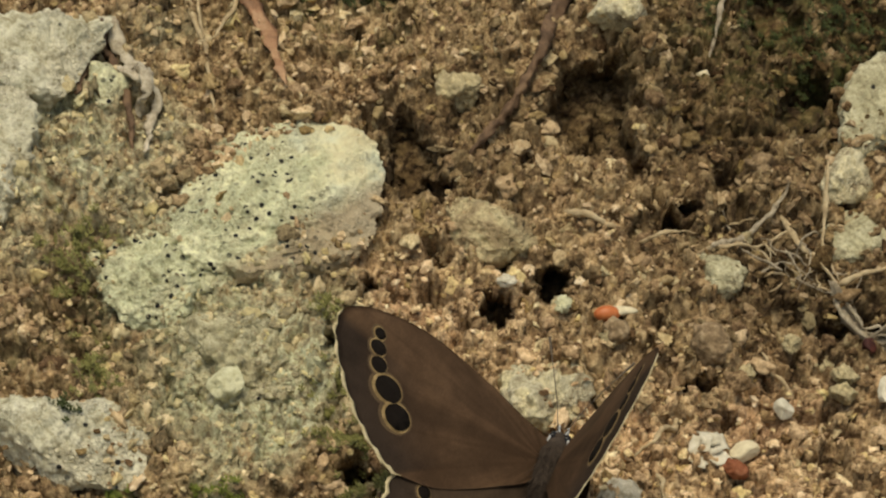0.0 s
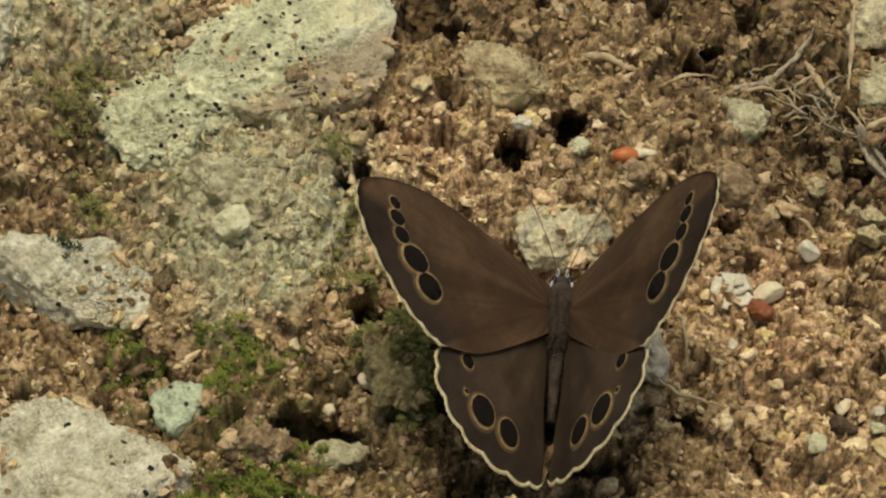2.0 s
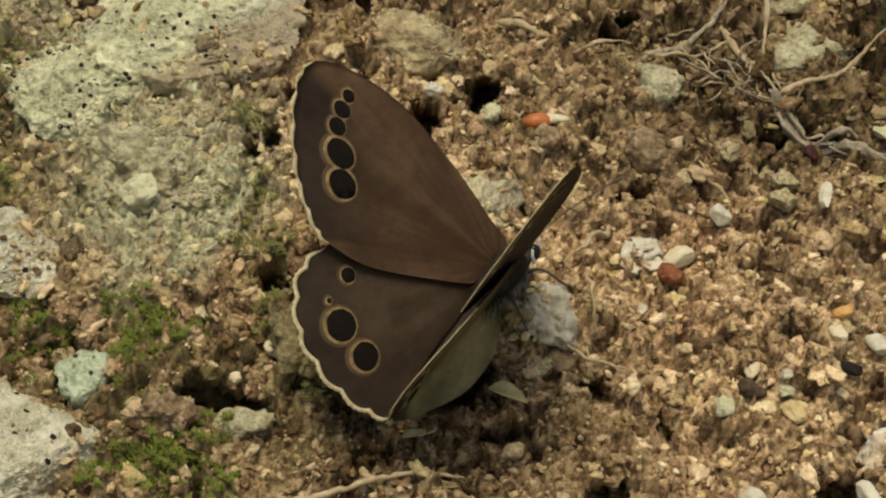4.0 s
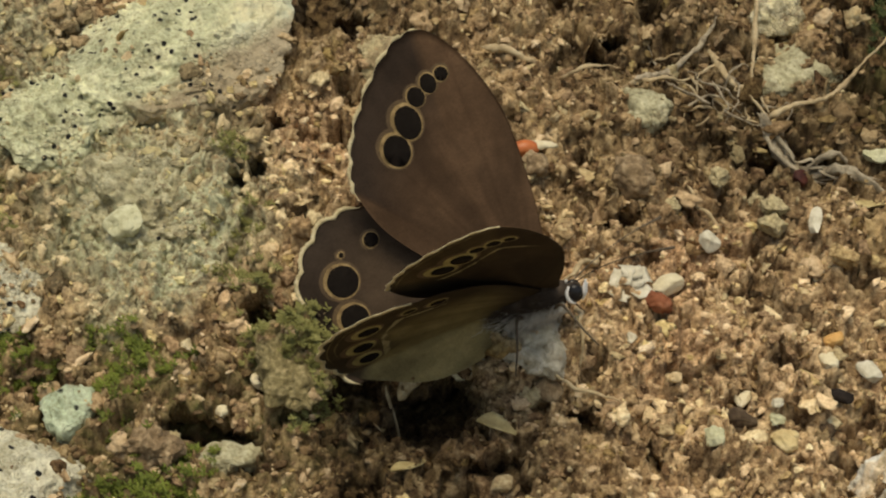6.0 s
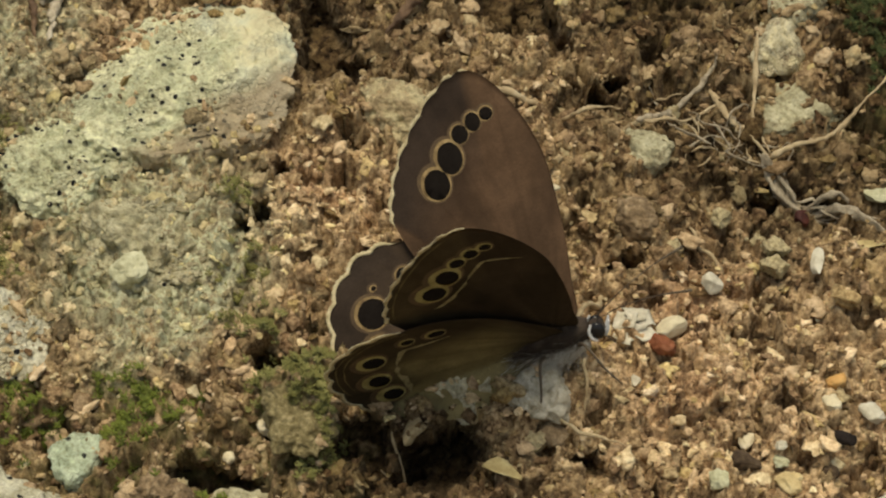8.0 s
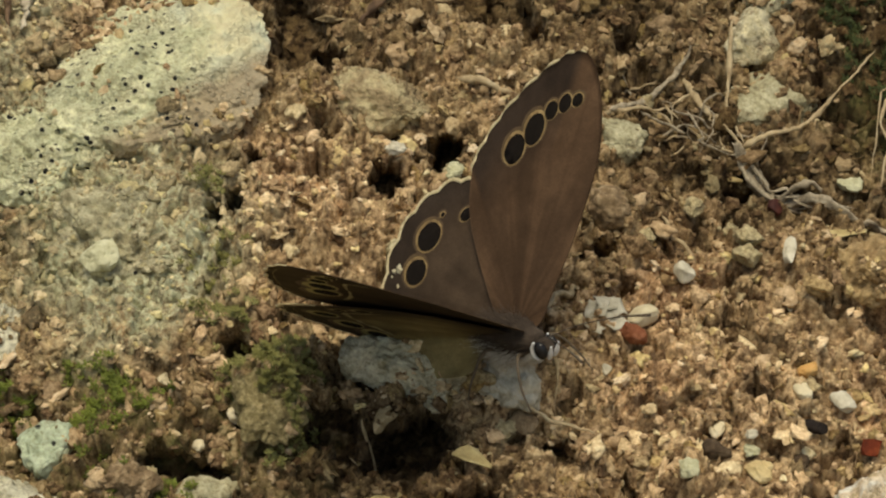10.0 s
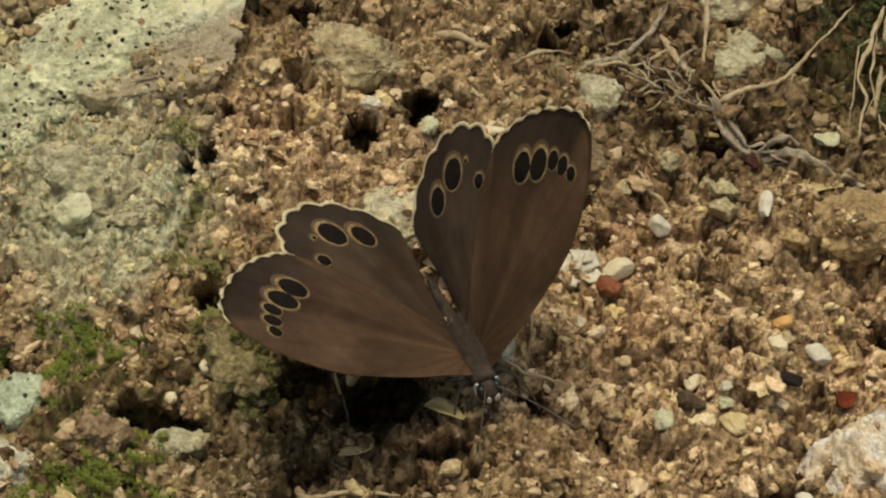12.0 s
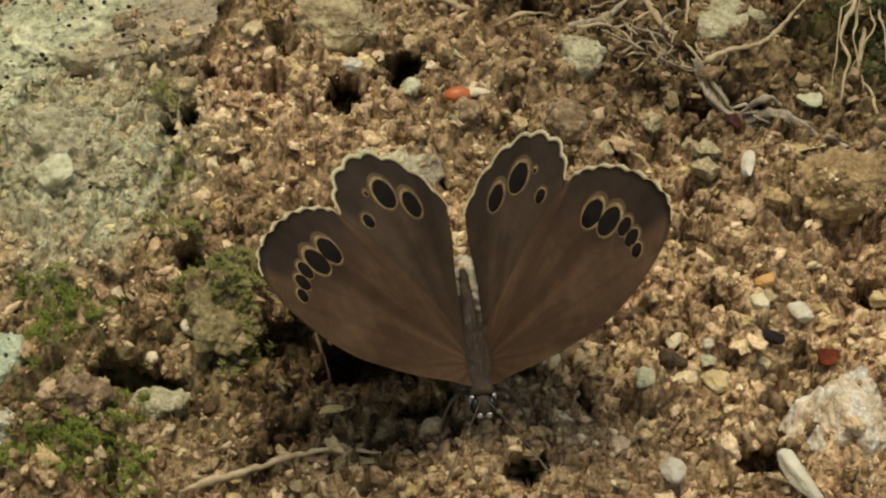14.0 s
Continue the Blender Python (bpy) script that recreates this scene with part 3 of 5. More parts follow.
def sandy(u, v):
    """Where the soil is pale dry sand."""
    return np.clip(blob(u, v, 42, -24, 34, 24, 0, 0.4, 17, 0.7) + 1.0 * blob(u, v, -10, 2, 16, 11, 0, 0.4, 18, 0.6) + 0.6 * blob(u, v, 16, -10, 14, 8, 0, 0.4, 19, 0.7) + 0.7 * blob(u, v, -22, -14, 11, 8, 0, 0.4, 22, 0.6), 0, 1)


def bank_face():
    us, vs = np.arange(-78, 68.01, 0.2), np.arange(-56, 78.01, 0.24)
    gu, gv = np.meshgrid(us, vs)
    u, v = gu.ravel(), gv.ravel()
    h, rock, grain, deep, dug = relief(u, v)
    inside = smooth(u, -78, -70) * (1 - smooth(u, 60, 68)) * smooth(v, -56, -50) * (1 - smooth(v, 70, 78)) * (0.8 + 0.6 * deep)
    verts = np.stack([u, v + 0.85 * dug, h], 1)      # hollows run up into the bank
    verts = verts + inside[:, None] * np.stack([fbm3(verts / 1.1 + 9.1 * k, 3, 80 + 3 * k) for k in range(3)], 1) * np.array([0.40, 0.46, 0.34])
    nu, nv = len(us), len(vs)
    k = np.arange(nu * nv).reshape(nv, nu)
    faces = np.stack([k[:-1, :-1], k[:-1, 1:], k[1:, 1:], k[1:, :-1]], -1).reshape(-1, 4)
    me = big_mesh("bank", verts * MM, faces, [SOIL], 4)
    green = np.clip(0.8 * blob(u, v, 36, 52, 18, 14, 0, 0.4, 11, 0.7) + 0.8 * blob(u, v, -46, 6, 12, 10, 0, 0.5, 12, 0.7) + 0.7 * blob(u, v, -28, -28, 15, 10, 0, 0.5, 13, 0.7)
                    + 0.6 * blob(u, v, -16, -18, 6, 8, 0, 0.5, 14, 0.7) + 0.5 * blob(u, v, -25, 56, 18, 7, 0, 0.5, 15, 0.7) + 0.7 * blob(u, v, 54, 18, 7, 10, 0, 0.5, 16, 0.7), 0, 1)
    for name, values in (("rock", rock), ("grain", grain), ("humus_shade", damp_shaded(u, v, deep)), ("green", green), ("sand", sandy(u, v))):
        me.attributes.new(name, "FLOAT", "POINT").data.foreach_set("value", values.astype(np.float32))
    ob = new("bank", me)
    ob.matrix_world = bank_pose(0, 0, 0)
    return tagged(ob, "crumbly brown soil bank with weathered rock showing", "soil bank", kind="structure")


def wide_ground():
    """The sheet round the modelled face: the slope, the flat at its foot and the ground above, out to the horizon."""
    vs = [-2e6, -2e5, -2e4, -5000, -2600, -1900, -1600, -1300, -900, -600, -400, -250, -150, -100, -75, -56, 78, 100, 150, 250, 400, 700, 1100, 1500, 2200, 5000, 2e4, 2e5, 2e6]
    us = [-2e6, -2e5, -2e4, -4000, -1500, -800, -450, -250, -160, -110, -78, 68, 100, 150, 240, 440, 800, 1500, 4000, 2e4, 2e5, 2e6]
    rng = random.Random(4)
    verts, index = [], {}
    for v in vs:
        for u in us:
            inside = -79 < u < 69 and -57 < v < 79
            bump = 0 if inside else rng.uniform(-1, 1) * min(60, 0.02 * max(abs(u), abs(v)))
            if v < -1600:
                p = on_bank(u, -1600, 0) + Vector((0, (v + 1600) * MM, min(abs(bump), 30) * MM))
            elif v > 1500:
                p = on_bank(u, 1500, 0) + Vector((0, (v - 1500) * MM, bump * MM))
            else:
                p = on_bank(u, v, bump)
            index[u, v] = len(verts)
            verts.append(p)
    faces = []
    for a, b in zip(us, us[1:]):
        for c, d in zip(vs, vs[1:]):
            if (a, b) == (-78, 68) and (c, d) == (-56, 78):
                continue
            faces.append((index[a, c], index[b, c], index[b, d], index[a, d]))
    return tagged(new("ground", mesh_of("ground", verts, faces, [WIDE])), "brown earth and leaf litter round the bank", "ground", kind="structure")


WIDE = speckled("open_earth", [(0.10, 0.075, 0.045), (0.20, 0.15, 0.09), (0.28, 0.24, 0.14)], 0.02, 0.95, 2.0)
bank_face()
wide_ground()


# ---- stones set in the bank ----
stone("lichen_stone", "large stone under pale green lichen with black dots", "stone", -29.4, 24.4, (14.6, 11.6, 4.2), 11, LICHEN_MAIN, -1.2, 12, -4, 3, level=7, cuts=8, rough=0.22, block=0.72, tight=(0.6, 0.85))
stone("lichen_stone", "low grey-green stone face spotted with lichen, half buried", "stone", -38.4, 15.4, (11.6, 9.4, 3.8), 12, LICHEN_MAIN, -0.6, 18, -4, 2, level=7, cuts=6, rough=0.4, block=0.7)
stone("lichen_stone", "greyish weathered stone surface under thin soil", "stone", -31.5, 1.0, (9.0, 7.0, 3.4), 92, LICHEN_GREEN, -2.0, 10, 0, 0, level=7, cuts=6, rough=0.5, block=0.8)
stone("lichen_stone", "pale lichen-covered stone among roots", "stone", -58.6, 46.0, (8.6, 9.5, 4.6), 13, LICHEN_GREY, 0.2, 10, level=6, cuts=8, rough=0.32, block=0.8)
stone("lichen_stone", "pale narrow stone crusted with lichen", "stone", -61.0, 30.0, (4.6, 11.0, 4.0), 14, LICHEN_GREY, 0.0, 8, level=6, cuts=8, rough=0.32, block=0.8)
stone("lichen_stone", "whitish lichen stone with a dark mossy dent", "stone", -51.0, -10.5, (9.8, 7.4, 4.2), 15, LICHEN_GREY, 0.4, -8, level=7, cuts=9, rough=0.14, block=0.78)
stone("lichen_stone", "large whitish stone stained ochre, below moss", "stone", -46.0, -35.5, (11.5, 11.5, 5.0), 16, LICHEN_GREY, 0.2, 20, level=7, cuts=9, rough=0.16, block=0.78)
stone("lichen_stone", "small blue-green stone with black lichen dots", "stone", -37.2, -26.4, (2.9, 3.0, 1.9), 17, MINT, 0.1, 30, level=5, cuts=7, rough=0.3)
stone("lichen_stone", "small square pale patch of lichen stone", "stone", -33.4, -4.6, (1.9, 1.9, 0.8), 18, PALE_PATCH, 1.2, 10, level=5, cuts=6, rough=0.2)
stone("rock_lump", "pale yellow crumbling rock lump in the soil", "rock", 1.3, -4.0, (4.9, 5.6, 3.0), 19, CREAM_LUMP, 0.2, 0, -10, level=6, cuts=10, rough=0.32, block=0.75)
stone("rock_lump", "pale weathered rock lump half buried in soil", "rock", -5.0, 20.5, (5.2, 5.2, 2.6), 20, SOILED_LUMP, -0.9, 25, level=6, cuts=9, rough=0.32)
stone("lichen_stone", "smooth grey-green stone under moss", "stone", 41.5, 38.5, (5.0, 8.5, 5.0), 21, LICHEN_GREEN, 1.2, -25, level=6, cuts=6, rough=0.12)
stone("rock_lump", "pale cream knob of stone beside roots", "rock", 36.3, 28.3, (3.0, 3.4, 2.6), 22, CREAM_LUMP, 1.0, 20, level=5, cuts=8, rough=0.2)
stone("rock_lump", "flat grey-green stone behind dry roots", "rock", 38.5, 20.8, (5.2, 4.2, 2.2), 23, LICHEN_GREEN, -0.5, -10, level=5, cuts=8, rough=0.25)
stone("lichen_stone", "small grey-green lump of stone in the soil", "stone", 21.8, 14.6, (3.0, 2.8, 1.9), 24, LICHEN_GREEN, 0.4, 5, level=5, cuts=7, rough=0.3)
stone("quartz_pebble", "long grey-green stone stained with moss beside a hollow", "pebble", 0.8, -17.9, (9.6, 3.4, 2.6), 25, WHITE_ROCK, 0.2, -19, level=6, cuts=7, rough=0.25, block=0.9)
stone("quartz_pebble", "whitish lump of quartz streaked with soil", "pebble", 9.6, -20.4, (3.4, 4.0, 2.2), 93, QUARTZ, 0.6, -10, level=6, cuts=9, rough=0.22)
stone("rock_lump", "pinkish white broken rock with ochre cracks", "rock", 46.0, -35.1, (6.6, 7.2, 4.6), 26, PINK_ROCK, 1.4, -20, level=6, cuts=11, rough=0.26, block=0.7)
stone("stone_chip", "white pointed stone chip beside a broken rock", "stone", 40.7, -43.0, (1.1, 3.8, 0.9), 27, WHITE, 0.9, 28, level=4, cuts=8, rough=0.25)
stone("rock_lump", "sandy ochre lump of earth", "rock", 48.0, -6.4, (6.0, 3.4, 2.2), 28, OCHRE_ROCK, 0.3, 8, level=6, cuts=8, rough=0.4)
stone("stone", "smooth grey-green stone deep in a hollow", "stone", -21.6, -31.4, (3.3, 1.7, 1.4), 29, LICHEN_GREEN, -0.2, -5, level=5, cuts=6, rough=0.3)
stone("soil_clod", "brown clod of earth hanging over a hollow", "clod", -29.0, -31.7, (3.2, 2.4, 2.2), 30, CRUMB_LUMP, 1.0, 0, level=6, cuts=9, rough=0.5)
stone("soil_clod", "soft brown ball of earth", "clod", 19.4, 3.2, (2.6, 2.4, 1.9), 31, CRUMB_LUMP, 0.5, 0, level=5, cuts=3, rough=0.25)
stone("soil_clod", "yellowish mossy clod on the lip of a hollow", "clod", -15.0, -22.0, (3.4, 6.0, 1.8), 32, MOSSY_LUMP, -0.5, 10, level=6, cuts=8, rough=0.5)
stone("rock_lump", "yellowish stone roofing a dark hole", "rock", 10.2, 50.8, (3.4, 2.2, 2.2), 33, CREAM_LUMP, 1.0, -8, level=5, cuts=8, rough=0.25)
stone("lichen_stone", "small yellow-green lichen stone by a root", "stone", -50.5, 41.0, (2.3, 4.2, 2.0), 34, LICHEN, 0.5, 5, level=5, cuts=8, rough=0.3)
stone("rock_lump", "pale crumbling lump of rock", "rock", -8.7, 41.3, (2.7, 2.4, 1.8), 35, PALE_ROCK, 0.8, 0, level=5, cuts=8, rough=0.35)

# ---- single grains, seeds and scraps ----
GRAINS = "grains on the soil"
stone("pebble", "smooth cream oval pebble", "pebble", 22.7, -10.6, (2.0, 1.4, 1.1), 41, CREAM, 1.2, 12, group=GRAINS, level=4, cuts=7, rough=0.12, block=0.95)
stone("pebble", "small glossy white pebble", "pebble", 27.4, -5.1, (1.1, 1.2, 1.0), 42, WHITE, 0.9, 30, group=GRAINS, level=4, cuts=6, rough=0.14, block=0.85)
stone("grain", "white upright oval grain", "grain", 38.6, -2.6, (0.75, 2.1, 0.7), 43, WHITE, 0.8, -10, group=GRAINS, level=4, cuts=8, rough=0.2, block=0.9)
stone("grain", "bright orange grain of stone", "grain", 39.1, -18.3, (1.0, 0.9, 0.8), 44, ORANGE, 0.7, 10, group=GRAINS, level=4, cuts=6, rough=0.3)
stone("grain", "white angular stone chip on soil", "grain", 42.4, -22.3, (1.0, 1.6, 0.7), 45, WHITE, 0.7, 30, group=GRAINS, level=4, cuts=8, rough=0.25)
stone("seed", "dark red angular seed on soil", "seed", 44.7, -27.8, (1.2, 1.3, 0.9), 46, DARK_RED, 0.7, 20, group=GRAINS, level=4, cuts=7, rough=0.1)
stone("grain", "black elongated grain on soil", "grain", 39.2, -25.0, (1.7, 0.8, 0.7), 47, CHARCOAL, 0.5, -14, group=GRAINS, level=4, cuts=6, rough=0.15)
stone("seed", "dark red seed under a grey root", "seed", 37.7, 4.6, (0.8, 1.0, 0.7), 48, MAROON, 0.2, 0, group=GRAINS, level=4, cuts=4, rough=0.08)
stone("grain", "red-brown crumb below a cream pebble", "grain", 21.8, -13.3, (1.6, 1.1, 0.9), 49, RED_BROWN, 0.7, -8, group=GRAINS, level=4, cuts=7, rough=0.5)
stone("grain", "white flake above a small hole", "grain", -2.9, 11.4, (1.5, 0.7, 0.5), 50, WHITE, 1.4, 10, group=GRAINS, level=4, cuts=8, rough=0.7)
stone("grain", "yellow-green crumb below a small hole", "grain", 3.5, 8.5, (1.1, 1.1, 0.8), 51, PALE_PATCH, 1.4, 10, group=GRAINS, level=4, cuts=8, rough=0.9)
stone("grain", "yellow angular grain of stone", "grain", 20.9, 45.6, (0.8, 0.8, 0.7), 52, CREAM, 0.8, 10, group=GRAINS, level=4, cuts=7, rough=0.1)
stone("pebble", "pale yellow pebble near the roots", "pebble", 25.8, 60.0, (1.3, 1.2, 1.0), 53, CREAM, 0.8, 10, group=GRAINS, level=4, cuts=5, rough=0.1)
stone("grain", "rough dark grain of charcoal", "grain", 49.8, -17.6, (1.9, 1.4, 1.0), 54, CHARCOAL, 0.5, 0, group=GRAINS, level=4, cuts=8, rough=0.4)
stone("grain", "pale green stone chip on soil", "grain", 46.0, 8.4, (1.5, 0.9, 0.7), 55, PALE_PATCH, 0.8, 4, group=GRAINS, level=4, cuts=7, rough=0.5)
stone("grain", "pinkish crumb beside a seed", "grain", 9.2, 4.6, (1.5, 1.7, 1.0), 56, CRUMB_LUMP, 1.1, 20, group=GRAINS, level=4, cuts=8, rough=0.4)

for k, (u, v, wide) in enumerate(((34.3, -0.6, 1.6), (29.1, 5.0, 1.3), (23.9, 0.6, 1.1), (8.6, 4.0, 1.3), (3.3, 9.6, 1.1), (32.8, 2.2, 0.9))):
    stone("earth_crumb", "pale cream crumb of lichen-crusted earth", "crumb", u, v, (wide, wide * 0.8, wide * 0.6), 500 + k, PALE_ROCK, 0.7, 40 * k, group=GRAINS, level=4, cuts=9, rough=0.7)

stone("grain", "flat yellow stone chip on sand", "grain", 33.5, -30.8, (1.5, 0.9, 0.6), 700, ORANGE_PALE, 0.5, -45, group=GRAINS, level=4, cuts=8, rough=0.4)
stone("grain", "pale grey-green grain on sand", "grain", 26.3, -30.5, (1.2, 1.0, 0.7), 701, PALE_PATCH, 0.5, 2, group=GRAINS, level=4, cuts=8, rough=0.4)
stone("grain", "pale grey grain of stone on sand", "grain", 28.5, -41.5, (1.4, 1.2, 0.8), 702, WHITE, 0.5, -41, group=GRAINS, level=4, cuts=8, rough=0.4)
stone("grain", "tiny white grain on sand", "grain", 32.9, -26.9, (0.7, 0.7, 0.5), 703, WHITE, 0.5, 6, group=GRAINS, level=4, cuts=8, rough=0.4)
stone("grain", "small flat greenish white grain", "grain", 32.7, -28.1, (0.9, 0.7, 0.5), 704, PALE_PATCH, 0.5, -37, group=GRAINS, level=4, cuts=8, rough=0.4)
stone("earth_crumb", "dark brown crumb of earth on sand", "crumb", 29.3, -28.1, (1.4, 1.2, 0.9), 705, DARK_CRUMB, 0.5, 10, group=GRAINS, level=4, cuts=8, rough=0.4)
stone("earth_crumb", "dark crumb of earth beside a rock", "crumb", 37.5, -29.0, (1.0, 0.9, 0.7), 706, DARK_CRUMB, 0.5, -33, group=GRAINS, level=4, cuts=8, rough=0.4)
stone("grain", "ochre grain of stone at the sand edge", "grain", 51.2, -17.0, (1.2, 0.9, 0.7), 707, ORANGE_PALE, 0.5, 14, group=GRAINS, level=4, cuts=8, rough=0.4)
stone("grain", "cream angular grain on sand", "grain", 29.7, -24.3, (0.8, 1.1, 0.6), 708, CREAM, 0.5, -29, group=GRAINS, level=4, cuts=8, rough=0.4)
stone("grain", "cream crumb of stone beside an orange grain", "grain", 38.2, -21.9, (0.9, 1.2, 0.6), 709, CREAM, 0.5, 18, group=GRAINS, level=4, cuts=8, rough=0.4)
stone("earth_crumb", "pale yellow angular clod of earth", "crumb", 34.1, -2.3, (1.7, 1.4, 1.0), 710, PALE_ROCK, 0.5, -25, group=GRAINS, level=4, cuts=8, rough=0.4)
stone("grain", "pale flat grain on sand", "grain", 33.4, -30.0, (1.5, 0.9, 0.6), 711, ORANGE_PALE, 0.5, 22, group=GRAINS, level=4, cuts=8, rough=0.4)
stone("grain", "tiny white grain beside dark soil", "grain", 18.8, -17.5, (0.6, 0.6, 0.5), 712, WHITE, 0.5, -21, group=GRAINS, level=4, cuts=8, rough=0.4)
stone("grain", "white grain at a small dark hole", "grain", -17.4, 11.2, (0.5, 0.9, 0.5), 713, WHITE, 0.5, 26, group=GRAINS, level=4, cuts=8, rough=0.4)
stone("grain", "round white grain over a dark hollow", "grain", -22.4, -25.9, (0.7, 0.7, 0.6), 714, CREAM, 0.5, -17, group=GRAINS, level=4, cuts=8, rough=0.4)
stone("grain", "round cream grain among moss", "grain", -26.4, -18.2, (0.8, 0.8, 0.7), 715, CREAM, 0.5, 30, group=GRAINS, level=4, cuts=8, rough=0.4)
stone("grain", "round pale grain on crumbly soil", "grain", -18.7, -23.1, (0.9, 0.9, 0.7), 716, CREAM, 0.5, -13, group=GRAINS, level=4, cuts=8, rough=0.4)
stone("earth_crumb", "tan angular crumb of earth on soil", "crumb", 8.3, -25.0, (1.5, 1.3, 0.9), 717, PALE_ROCK, 0.5, 34, group=GRAINS, level=4, cuts=8, rough=0.4)
stone("earth_crumb", "brown crumb of earth beside a hollow", "crumb", 10.3, -23.9, (1.4, 1.6, 1.0), 718, CRUMB_LUMP, 0.5, -9, group=GRAINS, level=4, cuts=8, rough=0.4)


def husked_seed():
    """A glossy seed with a pale papery husk at one end."""
    base = new("seed")
    base.matrix_world = bank_pose(8.4, 7.4, seat(8.4, 7.4) + 1.0, 8, 0, 6)
    part("kernel", rock_mesh("kernel", (1.55, 0.95, 0.9), 61, SEED_RED, level=4, cuts=1, rough=0.03, block=1.0), base, "glossy orange-red kernel")
    verts, faces = tube_arrays(glide([(0.6, 0.1, 0.1), (1.5, 0.25, 0.2), (2.6, 0.3, 0.1), (3.6, 0.5, -0.3)], 5), np.linspace(0.85, 0.25, 16), 10, 0.12, 3, 0.7)
    part("husk", mesh_of("husk", verts * MM, faces, [CREAM]), base, "torn cream husk")
    return tagged(base, "orange-red seed with a torn cream husk on soil", "seed", GRAINS)


def crumpled_flake():
    """A scrap of white papery skin, folded in leaves."""
    rng = np.random.RandomState(5)
    verts, faces = [], []
    for k in range(5):
        turn, far = k * 1.25, rng.uniform(1.7, 2.9)
        for i in range(6):
            for j in range(5):
                a, b = i / 5, j / 4 - 0.5
                p = np.array([a * far * math.cos(turn) - b * 2.0 * math.sin(turn), a * far * math.sin(turn) + b * 2.0 * math.cos(turn), 0.5 * math.sin(a * 3 + k) + 0.45 * abs(b) + 0.12 * k])
                verts.append(p + rng.normal(0, 0.09, 3))
        n = k * 30
        faces += [(n + i * 5 + j, n + (i + 1) * 5 + j, n + (i + 1) * 5 + j + 1, n + i * 5 + j + 1) for i in range(5) for j in range(4)]
    me = mesh_of("flake", np.array(verts) * MM, faces, [WHITE])
    ob = new("flake", me)
    ob.matrix_world = bank_pose(19.0, -10.6, seat(19.0, -10.6) + 0.9, 20, 10, 0)
    ob.modifiers.new("thickness", "SOLIDIFY").thickness = 0.12 * MM
    return tagged(ob, "crumpled white papery flake beside a pebble", "flake", GRAINS)


husked_seed()
crumpled_flake()
ROOM += [(8.4, 7.4, 2.2), (10.6, 7.8, 1.6), (19.0, -10.6, 2.6)]


def leaf_scrap(label, u, v, length, width, turn, tip, seed, mat):
    """A curled scrap of leaf with a midrib."""
    n, m = 14, 7
    verts, faces = [], []
    for i in range(n):
        a = i / (n - 1)
        half = width * math.sin(math.pi * min(0.97, a + 0.03)) ** 0.7
        for j in range(m):
            b = 2 * j / (m - 1) - 1
            verts.append(((a - 0.5) * length, b * half, 0.35 * b * b * half + 0.5 * math.sin(a * 3 + seed) - 0.12 * math.exp(-(b * 5) ** 2) + 0.08 * math.sin(9 * a + 5 * b)))
    for i in range(n - 1):
        for j in range(m - 1):
            k = i * m + j
            faces.append((k, k + m, k + m + 1, k + 1))
    ob = new("leaf_scrap", mesh_of("leaf_scrap", np.array(verts) * MM, faces, [mat]))
    ob.matrix_world = bank_pose(u, v, height(u, v) + 0.8, turn, tip, 0)
    ob.modifiers.new("thickness", "SOLIDIFY").thickness = 0.1 * MM
    return tagged(ob, label, "leaf", "leaf scraps on the bank")


leaf_scrap("curled yellowish scrap of dry leaf", 5.0, -30.6, 4.0, 1.2, -12, -20, 1, LEAF_DRY)
leaf_scrap("small dry buff leaf scrap in a hollow", -3.6, -34.6, 3.8, 0.8, 35, -25, 2, LEAF_DRY)
leaf_scrap("dry husk lying along a twig", -1.4, -40.4, 4.6, 0.6, -3, -20, 3, LEAF_DRY)
leaf_scrap("pale dry leaf scrap under a root", 44.5, 1.6, 5.5, 0.9, -4, -25, 4, LEAF_DRY)

# ---- roots, fibres and twigs ----
root("rootlet", "thin pale rootlet over the soil", [(3.6, 23.2, 0.8), (7.5, 21.2, 1.6), (11.4, 19.9, 1.9), (15.0, 19.6, 2.0), (19.2, 20.8, 1.4)], 0.42, ROOT_TAN, 1)
root("rootlet", "flat pale strip of root", [(20.4, 17.6, 0.6), (24.4, 20.0, 1.2), (27.9, 24.1, 1.0), (30.0, 26.5, 0.3)], 0.5, ROOT_GREY, 2)
root("rootlet", "thin pale rootlet crossing another", [(19.0, 18.6, 0.3), (23.0, 18.0, 1.2), (26.0, 19.0, 1.1), (31.5, 23.0, 0.5)], 0.28, ROOT_TAN, 3)
root("root", "weathered grey root with loose fibres on soil", [(34.2, 13.0, 0.6), (36.0, 9.8, 1.4), (38.6, 8.0, 1.4), (42.8, 5.9, 1.4), (47.1, 3.6, 0.9), (50.5, 2.6, 0.2)], 0.62, ROOT_GREY, 4, wiggle=0.8, taper=0.5)
root("root", "grey root splinter forked from a thick root", [(38.0, 8.2, 1.2), (41.5, 8.0, 1.4), (44.5, 7.0, 0.6)], 0.45, ROOT_GREY, 5, taper=0.3)
root("rootlet", "long thin tan root arching up the bank", [(34.9, 13.4, 1.0), (38.0, 14.8, 2.0), (42.0, 17.0, 2.4), (46.6, 21.0, 2.2), (50.5, 26.5, 1.0)], 0.36, ROOT_TAN, 6)
root("rootlet", "upright thin tan rootlet", [(34.4, 28.8, 1.4), (34.0, 22.0, 1.9), (33.9, 18.0, 1.6), (34.9, 13.2, 0.9)], 0.32, ROOT_TAN, 7)
